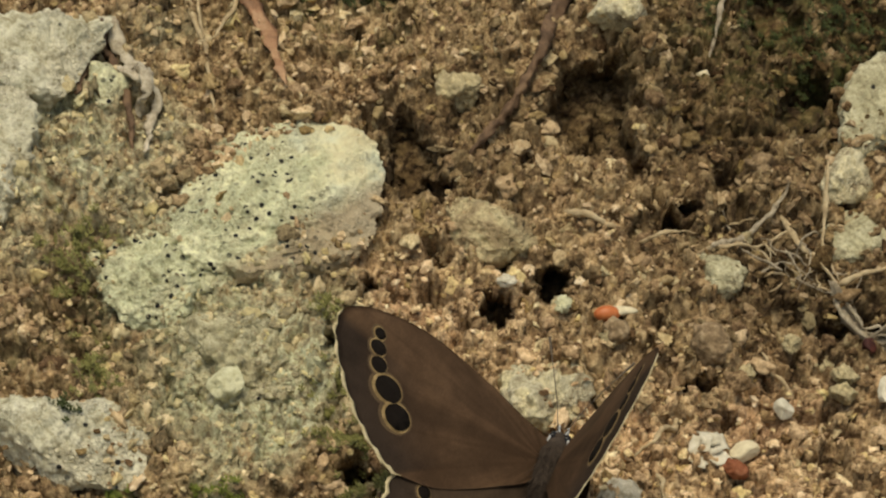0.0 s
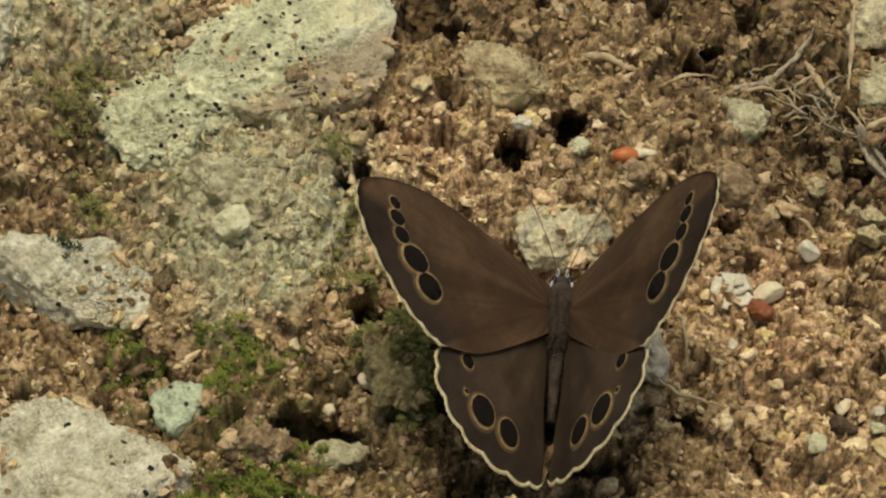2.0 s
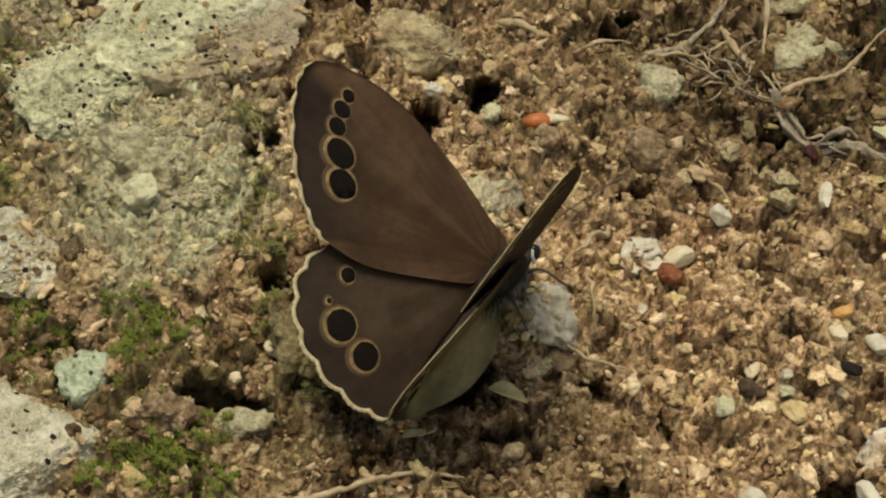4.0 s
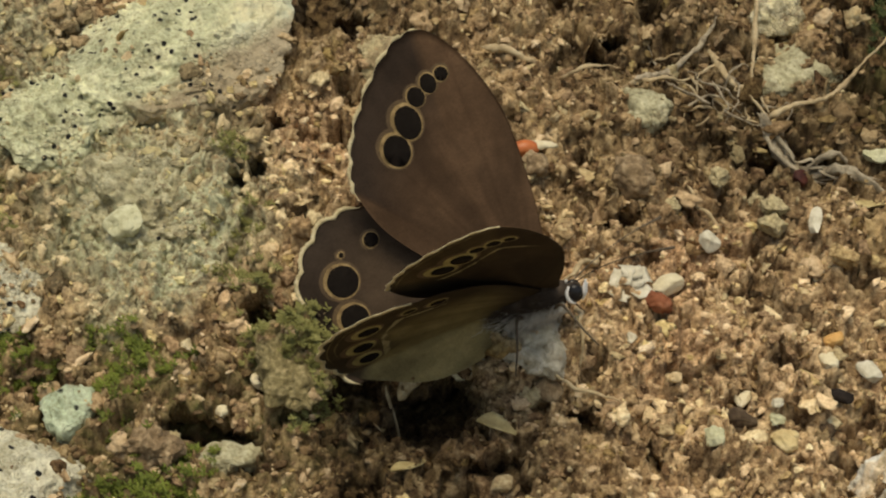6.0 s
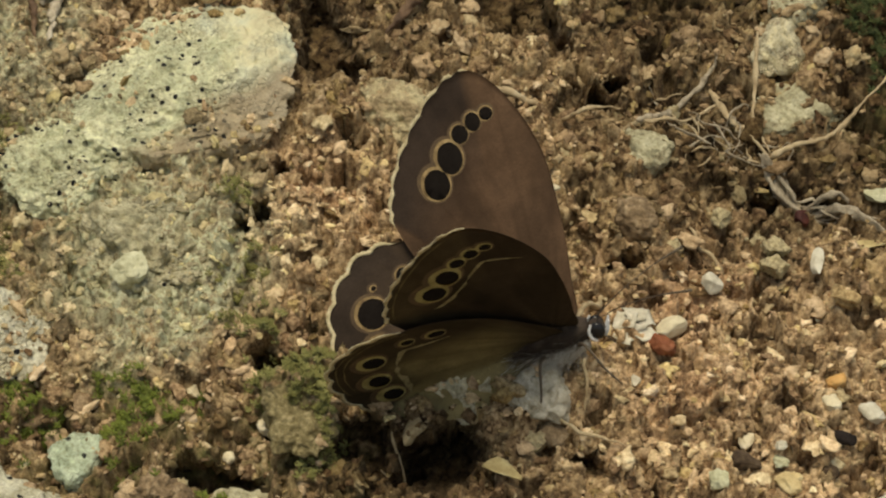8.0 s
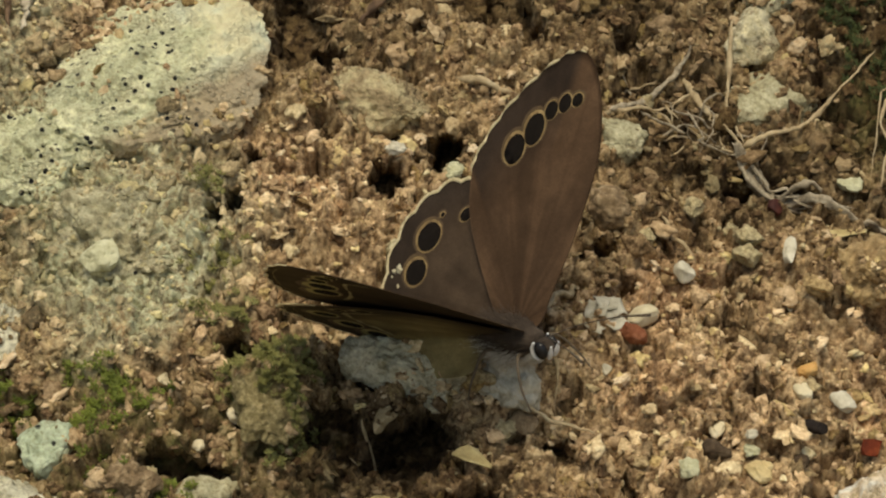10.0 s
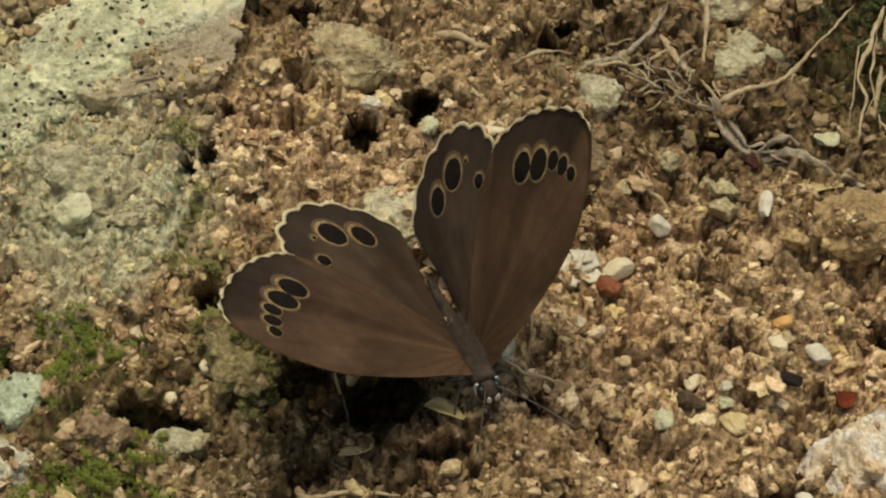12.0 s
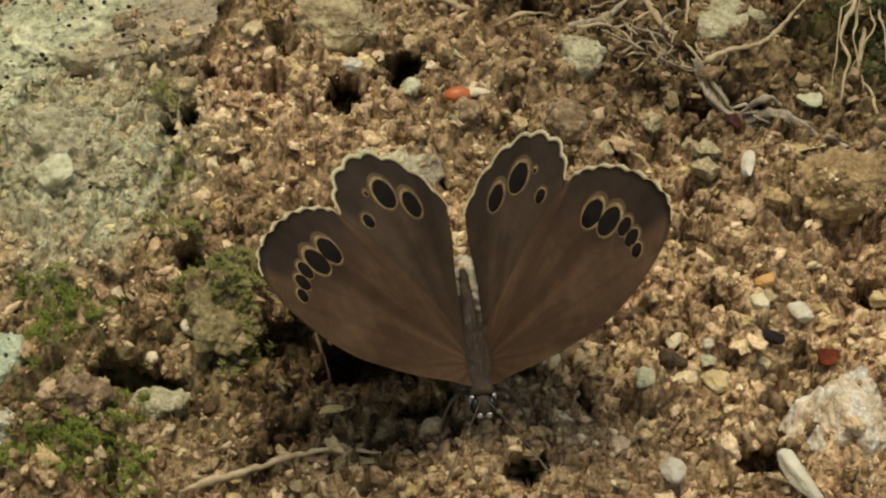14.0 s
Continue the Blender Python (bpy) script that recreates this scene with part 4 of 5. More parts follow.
root("rootlet", "tan rootlet slanting to a fork", [(29.0, 24.0, 0.8), (31.0, 19.5, 1.4), (33.2, 15.8, 1.4), (35.2, 12.4, 0.8)], 0.4, ROOT_TAN, 8)
for k, (a, b, c, d, e, f) in enumerate([(25.0, 14.5, 29.0, 16.8, 33.6, 13.4), (26.5, 19.8, 29.5, 14.8, 32.6, 11.6), (29.0, 17.8, 31.0, 12.8, 36.0, 12.2),
                                        (24.0, 20.2, 26.8, 16.6, 25.8, 13.6), (31.2, 21.0, 32.4, 16.0, 30.0, 12.0), (27.0, 13.2, 30.5, 13.6, 33.0, 15.8), (34.0, 16.0, 37.0, 14.6, 36.4, 11.2)]):
    root("rootlet", "fine grey-tan root fibre in a tangle", [(a, b, 0.3), (c, d, 1.2), (e, f, 0.5)], 0.14, (ROOT_GREY, ROOT_TAN)[k % 2], 20 + k, wiggle=0.8, group="tangle of fine roots")
for k, (a, b, c, d, e, f) in enumerate([(53.6, 25.0, 50.6, 14.6, 49.2, 6.4), (54.2, 25.0, 52.2, 12.9, 53.6, 3.0), (53.0, 24.0, 51.4, 16.0, 51.8, 9.0), (54.8, 24.0, 54.6, 15.0, 56.0, 8.0), (52.6, 22.0, 49.6, 17.0, 48.6, 9.6), (53.8, 23.0, 53.0, 17.0, 50.6, 11.6)]):
    root("rootlet", "hanging dry tan root fibre", [(a, b, 2.0), (c, d, 2.4), (e, f, 0.6)], 0.30 if k < 2 else 0.18, ROOT_TAN, 40 + k, wiggle=0.7, group="hanging dry roots")
# the fibres of the frayed grey root, and the tangle at its upper end
for k in range(5):
    rng = random.Random(300 + k)
    du, dv = rng.uniform(-0.9, 0.9), rng.uniform(-0.8, 0.8)
    root("root_fibre", "loose grey fibre of a weathered root", [(34.6 + du, 12.6 + dv, 0.9), (37.4 + du, 9.0 + dv, 1.9), (41.0 + 0.6 * du, 6.9 + dv, 1.9), (45.0 + 2 * du, 4.8 + 0.6 * dv, 1.0)], rng.uniform(0.2, 0.34), ROOT_GREY, 300 + k, wiggle=1.2, category="root", group="loose root fibres")
for k in range(11):
    rng = random.Random(400 + k)
    cu, cv, way, half = rng.uniform(23.0, 35.0), rng.uniform(14.0, 24.0), rng.uniform(0, 3.14), rng.uniform(1.8, 3.6)
    du, dv = half * math.cos(way), half * math.sin(way)
    root("root_fibre", "fine dry fibre in a tangle of rootlets", [(cu - du, cv - dv, 0.3), (cu - 0.3 * dv, cv + 0.3 * du, 1.5), (cu + du, cv + dv, 0.4)], rng.uniform(0.09, 0.17), (ROOT_TAN, ROOT_GREY)[k % 2], 400 + k, wiggle=0.8, group="loose root fibres")
root("rootlet", "short tan root end on soil", [(53.4, 3.4, 0.8), (51.6, 0.0, 0.9), (50.2, -3.6, 0.4)], 0.4, ROOT_TAN, 50)
root("root", "dark brown root bordering a hole", [(5.4, 63.0, 1.0), (3.4, 54.0, 1.8), (1.6, 47.5, 1.9), (-1.2, 42.0, 1.6), (-3.8, 37.0, 1.2), (-7.2, 31.5, 0.4)], 1.0, ROOT_BROWN, 9, wiggle=0.7)
root("bark_strip", "reddish strip of peeling bark", [(-38.6, 63.0, 1.6), (-34.6, 55.5, 2.0), (-31.6, 49.5, 1.8), (-29.2, 41.0, 0.6)], 1.7, BARK, 10, wiggle=0.5, flatten=0.4, taper=0.2, category="bark")
root("rootlet", "fine tan root hanging above a stone", [(-43.8, 62.0, 1.2), (-40.6, 52.5, 1.6), (-38.9, 44.5, 1.4), (-37.3, 37.0, 1.2)], 0.42, ROOT_TAN, 11, wiggle=0.6)
root("rootlet", "fine curved tan rootlet on soil", [(-36.0, 58.0, 1.2), (-36.6, 53.6, 1.6), (-38.6, 50.0, 1.6), (-40.6, 49.0, 0.8)], 0.32, ROOT_TAN, 12)
root("rootlet", "thin tan rootlet beside another", [(-41.6, 62.0, 1.2), (-40.6, 56.0, 1.5), (-39.8, 50.0, 0.9)], 0.34, ROOT_TAN, 13)
root("bark_strip", "whitish weathered strip of root bark", [(-50.6, 51.5, 1.2), (-49.4, 46.0, 1.8), (-47.4, 41.0, 1.5), (-46.4, 37.6, 0.6)], 0.85, BARK_PALE, 14, wiggle=1.6, flatten=0.5, category="bark", taper=0.6)
root("bark_strip", "whitish splinter of bark hanging beside another", [(-49.0, 44.0, 1.2), (-46.6, 41.0, 1.7), (-45.0, 36.0, 1.5), (-45.6, 31.6, 0.5)], 0.8, BARK_PALE, 67, wiggle=1.4, flatten=0.5, category="bark", taper=0.4)
root("root", "dark root lying along whitish bark", [(-48.4, 42.0, 1.2), (-47.6, 37.0, 1.5), (-47.0, 32.0, 0.6)], 0.6, ROOT_BROWN, 68)
root("root", "dark forked root between stones", [(-52.2, 52.0, 1.0), (-53.2, 46.0, 1.3), (-54.0, 38.6, 0.4)], 1.1, ROOT_BROWN, 15)
root("root", "short dark root beside whitish bark", [(-52.4, 50.0, 1.0), (-50.6, 45.0, 1.2), (-50.0, 40.0, 0.3)], 0.8, ROOT_BROWN, 16)
root("rootlet", "small cream loop of rootlet", [(15.8, -5.6, 1.0), (15.0, -8.0, 1.7), (13.2, -10.6, 1.8), (10.6, -12.4, 1.2)], 0.4, ROOT_TAN, 17)
root("rootlet", "short pale stalk leaning on soil", [(13.2, -15.2, 1.2), (13.5, -18.6, 1.9), (13.5, -22.2, 0.8)], 0.3, ROOT_TAN, 18)
root("rootlet", "thin pale stalk on the soil", [(9.5, -22.6, 0.8), (13.0, -24.2, 1.4), (17.5, -26.2, 0.6)], 0.28, ROOT_TAN, 19)
root("twig", "thin brown twig lying across the soil", [(-18.5, -43.6, 0.8), (-12.5, -42.0, 1.4), (-8.4, -40.9, 1.5), (-4.0, -40.2, 1.4), (0.8, -40.4, 0.9)], 0.42, ROOT_TAN, 60, category="twig")
root("rootlet", "faint brown root on yellow sand", [(29.0, -1.8, 0.5), (26.6, 1.5, 1.0), (25.2, 4.6, 0.5)], 0.28, ROOT_TAN, 61)
root("rootlet", "thin whitish root tip near dark soil", [(24.6, 58.0, 0.9), (22.8, 52.6, 1.4), (21.8, 48.6, 0.6)], 0.36, ROOT_GREY, 62)
root("rootlet", "short thin brown fibre above a hollow", [(-6.0, -24.0, 1.0), (-4.6, -27.4, 3.0), (-7.0, -30.0, 2.0)], 0.2, ROOT_TAN, 63)

# ---- moss ----
moss("bright green moss tuft between clods", -31.4, -21.4, 4.6, 5.4, 260, MOSS, 1)
moss("green moss in the gap between stones", -43.4, -20.4, 2.4, 3.2, 110, MOSS, 2)
moss("green moss along the edge of a stone", -40.6, -24.4, 2.0, 3.6, 110, MOSS, 3)
moss("green moss cushion under a clod of earth", -28.0, -37.4, 7.0, 5.6, 420, MOSS, 4)
moss("small moss tuft on crumbly soil", -20.2, -11.6, 3.0, 2.6, 110, MOSS_DRY, 5)
moss("thin moss on shaded soil", -51.6, 13.6, 3.6, 7.0, 200, MOSS_DRY, 6)
moss("dark moss on damp soil", 37.6, 53.0, 9.0, 9.0, 300, MOSS_DARK, 7)
moss("dark moss above a hole", 24.6, 56.0, 5.0, 4.5, 90, MOSS_DARK, 8)
moss("dark moss over the bank edge", -22.4, 60.4, 8.0, 3.0, 260, MOSS_DARK, 9)
moss("dark moss in a dent of stone", -64.6, 46.6, 2.4, 3.0, 130, MOSS_DARK, 10, lift=3.5)
moss("dark moss in a dent of pale stone", -50.4, -9.6, 2.6, 1.8, 110, MOSS_DARK, 11, lift=4.6)
moss("yellow-green moss on a clod at a hollow", -14.8, -20.4, 4.6, 6.4, 420, MOSS_DRY, 12, tall=0.7, leaf=0.5, lift=1.5)
moss("dark green moss behind hanging roots", 54.2, 18.0, 4.6, 9.0, 420, MOSS_DARK, 13)
moss("dark green moss above hanging roots", 55.0, 31.0, 6.0, 9.0, 520, MOSS_DARK, 16)
moss("dark green moss at the foot of hanging roots", 47.0, 33.0, 3.6, 8.0, 380, MOSS_DARK, 19)
moss("yellow-green moss hanging below a clod", -13.2, -25.6, 3.0, 4.0, 200, MOSS_DRY, 20, tall=0.8)
moss("small moss tuft at the lip of a hollow", -19.0, -17.2, 2.0, 2.0, 80, MOSS_DRY, 14)
moss("small green moss tuft by a hole", -22.6, 6.8, 1.8, 2.2, 40, MOSS_DRY, 17)
moss("sparse moss on crumbly soil", -21.0, -4.0, 3.4, 3.4, 60, MOSS_DRY, 18)
moss("thin green moss beside lichen stone", -48.0, -1.0, 2.4, 4.0, 90, MOSS_DRY, 15)


# ---- loose crumbs over the whole face ----
def crumbs(count, small, large, level, seed, shy):
    rng = np.random.RandomState(seed)
    u, v = rng.uniform(-72, 62, count), rng.uniform(-52, 72, count)
    h, rock, grain, deep, dug = relief(u, v)
    keep = (rng.uniform(0, 1, count) > shy * rock + 0.7 * deep) & (dug < 0.3)
    u, v, h, deep, rock = u[keep], v[keep], h[keep], deep[keep], rock[keep]
    clear = np.ones(len(u), dtype=bool)
    for cu, cv, r in ROOM:
        clear &= np.hypot(u - cu, v - cv) > r
    u, v, h, deep, rock = u[clear], v[clear], h[clear], deep[clear], rock[clear]
    top = surface(u, v, h)
    keep = (top - h < 0.05) | ((fbm2(u, v, 5.0, 3, 33) > 0.10) & (top - h < 2.2)) | ((top - h < 0.7) & (fbm2(u, v, 2.0, 2, 34) > -0.1))
    u, v, h, deep, rock = u[keep], v[keep], top[keep], deep[keep], rock[keep]
    n = len(u)
    size = small * (large / small) ** (rng.uniform(0, 1, n) ** 1.6)
    ball_v, ball_f = ball(level)
    shapes = []
    for k in range(24):
        knobs = 1 + 0.55 * fbm3(ball_v * 1.5 + 3.7 * k + seed, 3, seed + k, 0.6)[:, None] if level > 2 else rng.uniform(0.68, 1.22, (len(ball_v), 1))
        p = np.sign(ball_v) * np.abs(ball_v) ** rng.uniform(0.6, 1.0) * knobs
        for _ in range(6):
            m = rng.normal(size=3)
            m /= np.linalg.norm(m)
            p = p - np.clip(p @ m - rng.uniform(0.5, 0.9), 0, None)[:, None] * m
        shapes.append(p * np.array([rng.uniform(0.75, 1.25), rng.uniform(0.55, 1.05), rng.uniform(0.25, 0.75)]))
    shapes = np.array(shapes)[rng.randint(0, 24, n)]
    a, b = rng.uniform(0, 2 * np.pi, n), rng.normal(0, 0.6, n)
    ca, sa, cb, sb = np.cos(a), np.sin(a), np.cos(b), np.sin(b)
    x, y, z = shapes[..., 0], shapes[..., 1], shapes[..., 2]
    y, z = y * cb[:, None] - z * sb[:, None], y * sb[:, None] + z * cb[:, None]
    x, y = x * ca[:, None] - y * sa[:, None], x * sa[:, None] + y * ca[:, None]
    verts = np.stack([x, y, z], -1) * size[:, None, None] + np.stack([u, v, h + 0.05 * size], -1)[:, None, :]
    faces = ball_f[None] + (np.arange(n) * len(ball_v))[:, None, None]
    me = big_mesh("soil_crumbs", verts.reshape(-1, 3) * MM, faces.reshape(-1, 3), [CRUMBS], 3, level < 3)
    me.attributes.new("humus_shade", "FLOAT", "POINT").data.foreach_set("value", np.repeat(damp_shaded(u, v, deep), len(ball_v)).astype(np.float32))
    me.attributes.new("sand", "FLOAT", "POINT").data.foreach_set("value", np.repeat(sandy(u, v), len(ball_v)).astype(np.float32))
    me.attributes.new("rock", "FLOAT", "POINT").data.foreach_set("value", np.repeat(rock, len(ball_v)).astype(np.float32))
    ob = new("soil_crumbs", me)
    ob.matrix_world = bank_pose(0, 0, 0)
    return tagged(ob, "loose tan and brown soil crumbs", "soil", kind="stuff")


crumbs(4200, 0.5, 1.35, 3, 71, 0.75)
crumbs(12000, 0.26, 0.72, 2, 73, 0.35)
crumbs(14000, 0.14, 0.34, 1, 72, 0.2)


# ---- the butterfly ----
# seconds, millimetres from the middle of the bank (world axes), turn in degrees
BUTTERFLY_ROWS = [
    (0.00, 1.28, -17.57, -3.45, 12.78, -29.20, 68.68),
    (0.50, 1.60, -15.23, -4.58, 12.00, -26.70, 68.88),
    (1.00, 0.84, -16.90, -4.15, 10.32, -28.79, 77.06),
    (1.50, 0.72, -17.29, -4.41, 4.73, -31.58, 79.54),
    (2.00, 0.82, -17.11, -4.68, 2.90, -34.24, 85.03),
    (2.50, 0.57, -18.49, -3.77, 3.23, -32.31, 83.25),
    (3.00, 0.64, -17.85, -4.88, 9.78, -36.38, 73.37),
    (3.50, 0.82, -17.37, -4.30, 9.29, -30.84, 77.73),
    (3.70, 2.18, -18.40, -3.83, 6.52, -31.89, 66.27),
    (5.80, 8.20, -17.99, -2.87, 0.03, -18.47, 13.93),
    (6.00, 8.36, -18.38, -2.78, -1.61, -18.91, 4.43),
    (6.50, 8.90, -17.96, -2.66, 5.73, -11.47, 7.72),
    (7.00, 10.73, -16.67, -2.29, 2.86, -12.43, 8.86),
    (7.50, 10.39, -17.34, -2.09, 0.30, -21.28, 4.67),
    (8.00, 10.33, -17.53, -2.38, 7.04, -22.33, -1.62),
    (8.20, 9.29, -20.61, -1.09, 15.78, -24.52, -22.37),
    (10.30, 9.09, -24.26, -0.72, 11.48, -7.62, -49.49),
    (10.50, 9.43, -24.20, -1.06, 9.64, -7.93, -51.55),
    (11.00, 9.19, -26.09, -3.19, 15.96, 2.09, -68.70),
    (11.20, 9.35, -25.89, -3.75, 16.04, 8.96, -70.08),
    (11.30, 8.42, -26.17, -9.27, 19.60, 16.64, -68.25),
    (11.50, 7.44, -25.67, -7.45, 17.81, 22.63, -68.77),
    (12.00, 7.71, -25.19, -7.63, 17.24, 19.86, -68.38),
    (12.50, 8.02, -28.55, -6.80, 13.57, 16.24, -72.98),
    (13.00, 8.94, -28.79, -7.19, 13.70, 12.47, -74.00),
    (13.50, 9.99, -28.47, -8.95, 11.90, 20.45, -71.16),
    (14.00, 10.04, -30.77, -10.70, 4.04, 29.05, -82.64),
]
# seconds, then for forewing left and right and hindwing left and right: dihedral, sweep, twist
WING_ROWS = [
    (0.0, 37.4, 71.3, 39.7, 71.4, -1.7, -3.1, 0.1, -2.5, -1.3, -0.5, 0.8, 0.0),
    (0.5, 32.5, 71.4, 31.2, 71.6, -2.6, -1.3, -0.4, -1.7, -2.8, -1.0, 1.6, 0.0),
    (1.0, 37.3, 67.9, 40.6, 71.3, -4.4, -0.3, -2.4, 0.5, -1.5, 1.1, -1.4, 2.2),
    (1.5, 46.2, 61.8, 50.4, 63.8, -4.2, -1.1, -2.1, 0.6, -0.4, -0.3, -0.5, 1.6),
    (2.0, 45.8, 62.3, 50.4, 62.9, -1.7, -0.5, -0.2, 1.2, 0.8, -2.0, -0.2, 2.4),
    (2.5, 49.4, 55.1, 54.6, 58.5, -7.5, -2.4, -5.5, -1.3, -0.0, 2.7, -0.6, -1.8),
    (3.0, 46.3, 62.5, 50.1, 63.9, -3.4, -2.7, -2.1, -0.3, -0.7, -0.6, -1.0, 2.4),
    (3.5, 42.5, 66.8, 47.8, 66.8, -4.1, -1.0, -3.4, -1.6, -0.3, 1.2, -2.0, 2.9),
    (3.7, 46.4, 63.9, 49.7, 64.9, -0.9, -5.5, -1.7, -1.8, -0.7, -0.0, -0.5, 0.0),
    (5.8, 73.6, 35.3, 78.1, 38.3, -3.0, -1.9, -5.4, -3.8, -0.8, 0.7, 2.9, -0.9),
    (6.0, 73.7, 33.2, 69.3, 37.4, -3.6, 0.3, -6.1, 5.0, 1.4, 4.1, -2.7, -3.6),
    (6.5, 74.1, 44.6, 81.7, 47.4, -2.1, -5.0, -4.3, -5.9, 1.1, 2.0, 5.0, 0.3),
    (7.0, 86.0, 52.5, 89.1, 55.1, -1.0, -3.8, -3.3, -3.3, 0.0, 2.0, 3.2, 1.8),
    (7.5, 71.2, 44.5, 66.0, 44.7, -0.2, -1.0, -3.1, -1.2, 2.1, 0.8, -2.2, 1.7),
    (8.0, 52.0, 52.1, 52.1, 53.0, 1.5, -1.4, -2.6, -0.1, -0.5, -0.4, -0.1, 0.4),
    (8.2, 38.5, 60.5, 38.9, 61.0, -1.3, -1.1, -2.2, 1.1, 0.3, -2.6, 0.0, 0.2),
    (10.3, 49.5, 38.1, 48.5, 41.5, -2.9, -0.8, -4.5, 2.5, -0.1, -9.0, -0.3, -9.0),
    (10.5, 51.6, 38.6, 50.3, 42.5, -0.0, -2.2, -2.2, 2.1, -0.6, -8.0, -0.9, -8.0),
    (11.0, 53.5, 44.9, 52.4, 44.9, -1.1, 7.4, -5.4, -2.1, -0.1, 0.0, 0.8, 0.0),
    (11.2, 56.6, 42.4, 54.0, 42.7, 1.0, 2.1, -10.6, 1.4, 2.6, -0.0, -1.9, 0.0),
    (11.3, 65.9, 42.1, 64.2, 40.5, 6.8, 7.2, 3.2, 10.2, -5.0, -7.1, 0.0, 11.1),
    (11.5, 61.8, 38.1, 64.9, 37.2, 6.1, 8.8, 5.2, 2.6, -1.0, -0.6, 0.3, 1.6),
    (12.0, 59.3, 39.8, 61.5, 39.7, 4.9, 6.2, 1.8, 2.5, 0.4, 0.2, 0.1, 1.7),
    (12.5, 55.0, 43.4, 57.8, 42.2, 6.1, 7.6, -0.1, 2.5, 0.9, 0.4, -0.7, 1.2),
    (13.0, 54.9, 43.4, 57.0, 43.5, 7.4, 7.3, 0.6, 3.4, 0.1, -0.0, -0.6, 0.9),
    (13.5, 56.7, 41.9, 59.1, 42.8, 9.3, 4.2, 1.9, 3.0, 1.9, -1.7, -1.0, 2.3),
    (14.0, 54.1, 46.2, 58.6, 46.8, 8.8, 8.7, 1.5, 4.3, 2.0, -1.1, -0.6, 2.4),
]
HINGE_SIDE, HINGE_UP = 0.9, 1.2


def wing_material(name, inner, outer, gloss=0.75, edge=(0.55, 0.9), hinder=None):
    """Fine scales: brown, darker to the rim, with faint veins."""
    m, nt, shader = material(name, gloss)
    vector = coords(nt)
    rim = attribute_of(nt, "rim")
    vein = attribute_of(nt, "vein")
    ground = mix_of(nt, attribute_of(nt, "inner"), inner, hinder) if hinder else inner
    colour = mix_of(nt, step_of(nt, rim, *edge), ground, outer)
    cloud = grain_of(nt, vector, 0.12, 4, 0.6)
    colour = mix_of(nt, 1.0, colour, ramp_of(nt, cloud, [(0.3, (0.62, 0.60, 0.58)), (0.7, (1.3, 1.3, 1.3))]), "MULTIPLY")
    colour = mix_of(nt, times_of(nt, vein, 0.22), colour, mix_of(nt, 1.0, colour, (0.5, 0.45, 0.42), "MULTIPLY"))
    colour = mix_of(nt, 0.8, colour, ramp_of(nt, attribute_of(nt, "streak"), [(0.25, (0.80, 0.79, 0.78)), (0.75, (1.22, 1.20, 1.18))]), "MULTIPLY")
    silk = grain_of(nt, vector, 0.35, 5, 0.7)
    colour = mix_of(nt, 0.6, colour, ramp_of(nt, silk, [(0.3, (0.7, 0.69, 0.68)), (0.7, (1.28, 1.26, 1.22))]), "MULTIPLY")
    dust = grain_of(nt, vector, 5.0, 2, 0.6)
    colour = mix_of(nt, 0.5, colour, ramp_of(nt, dust, [(0.3, (0.75, 0.75, 0.75)), (0.7, (1.25, 1.25, 1.25))]), "MULTIPLY")
    nt.links.new(colour, shader.inputs["Base Color"])
    shader.inputs["Specular IOR Level"].default_value = 0.08
    bump_of(nt, shader, dust, 0.3, 0.03)
    return m


FORE_TOP = wing_material("forewing_upperside", (0.078, 0.048, 0.029), (0.034, 0.024, 0.018))
HIND_TOP = wing_material("hindwing_upperside", (0.058, 0.041, 0.028), (0.034, 0.025, 0.019))
FORE_UNDER = wing_material("forewing_underside", (0.033, 0.024, 0.015), (0.056, 0.042, 0.023), 0.75, (0.5, 0.8))
HIND_UNDER = wing_material("hindwing_underside", (0.038, 0.029, 0.017), (0.046, 0.035, 0.021), 0.75, (0.50, 0.70), (0.21, 0.175, 0.085))
SPOT_BLACK = speckled("eyespot_black", [(0.008, 0.006, 0.005), (0.014, 0.011, 0.009)], 1.0, 0.95, 0.02)
SPOT_BLACK.node_tree.nodes["Principled BSDF"].inputs["Specular IOR Level"].default_value = 0.08
SPOT_RING = speckled("eyespot_ochre_ring", [(0.09, 0.056, 0.026), (0.23, 0.155, 0.065), (0.42, 0.30, 0.14)], 0.9, 0.7, 0.02)
SPOT_HALO = speckled("eyespot_brown_halo", [(0.055, 0.035, 0.019), (0.085, 0.054, 0.027), (0.14, 0.092, 0.042)], 0.5, 0.75, 0.02)
SPOT_RING_YELLOW = speckled("eyespot_yellow_ring", [(0.13, 0.105, 0.04), (0.27, 0.225, 0.085), (0.36, 0.32, 0.14)], 0.5, 0.7, 0.02)
BAND_PALE = speckled("pale_underside_band", [(0.10, 0.08, 0.035), (0.26, 0.22, 0.11), (0.40, 0.36, 0.22)], 0.9, 0.8, 0.02)
BAND_OCHRE = speckled("ochre_underside_line", [(0.05, 0.04, 0.02), (0.13, 0.10, 0.04), (0.24, 0.18, 0.08)], 0.9, 0.8, 0.02)
FRINGE = speckled("cream_fringe", [(0.34, 0.28, 0.15), (0.56, 0.48, 0.29), (0.66, 0.59, 0.40)], 1.2, 0.8, 0.03)
FUR = speckled("grey_brown_fur", [(0.026, 0.018, 0.012), (0.050, 0.036, 0.026), (0.078, 0.058, 0.042)], 1.0, 0.9, 0.08)
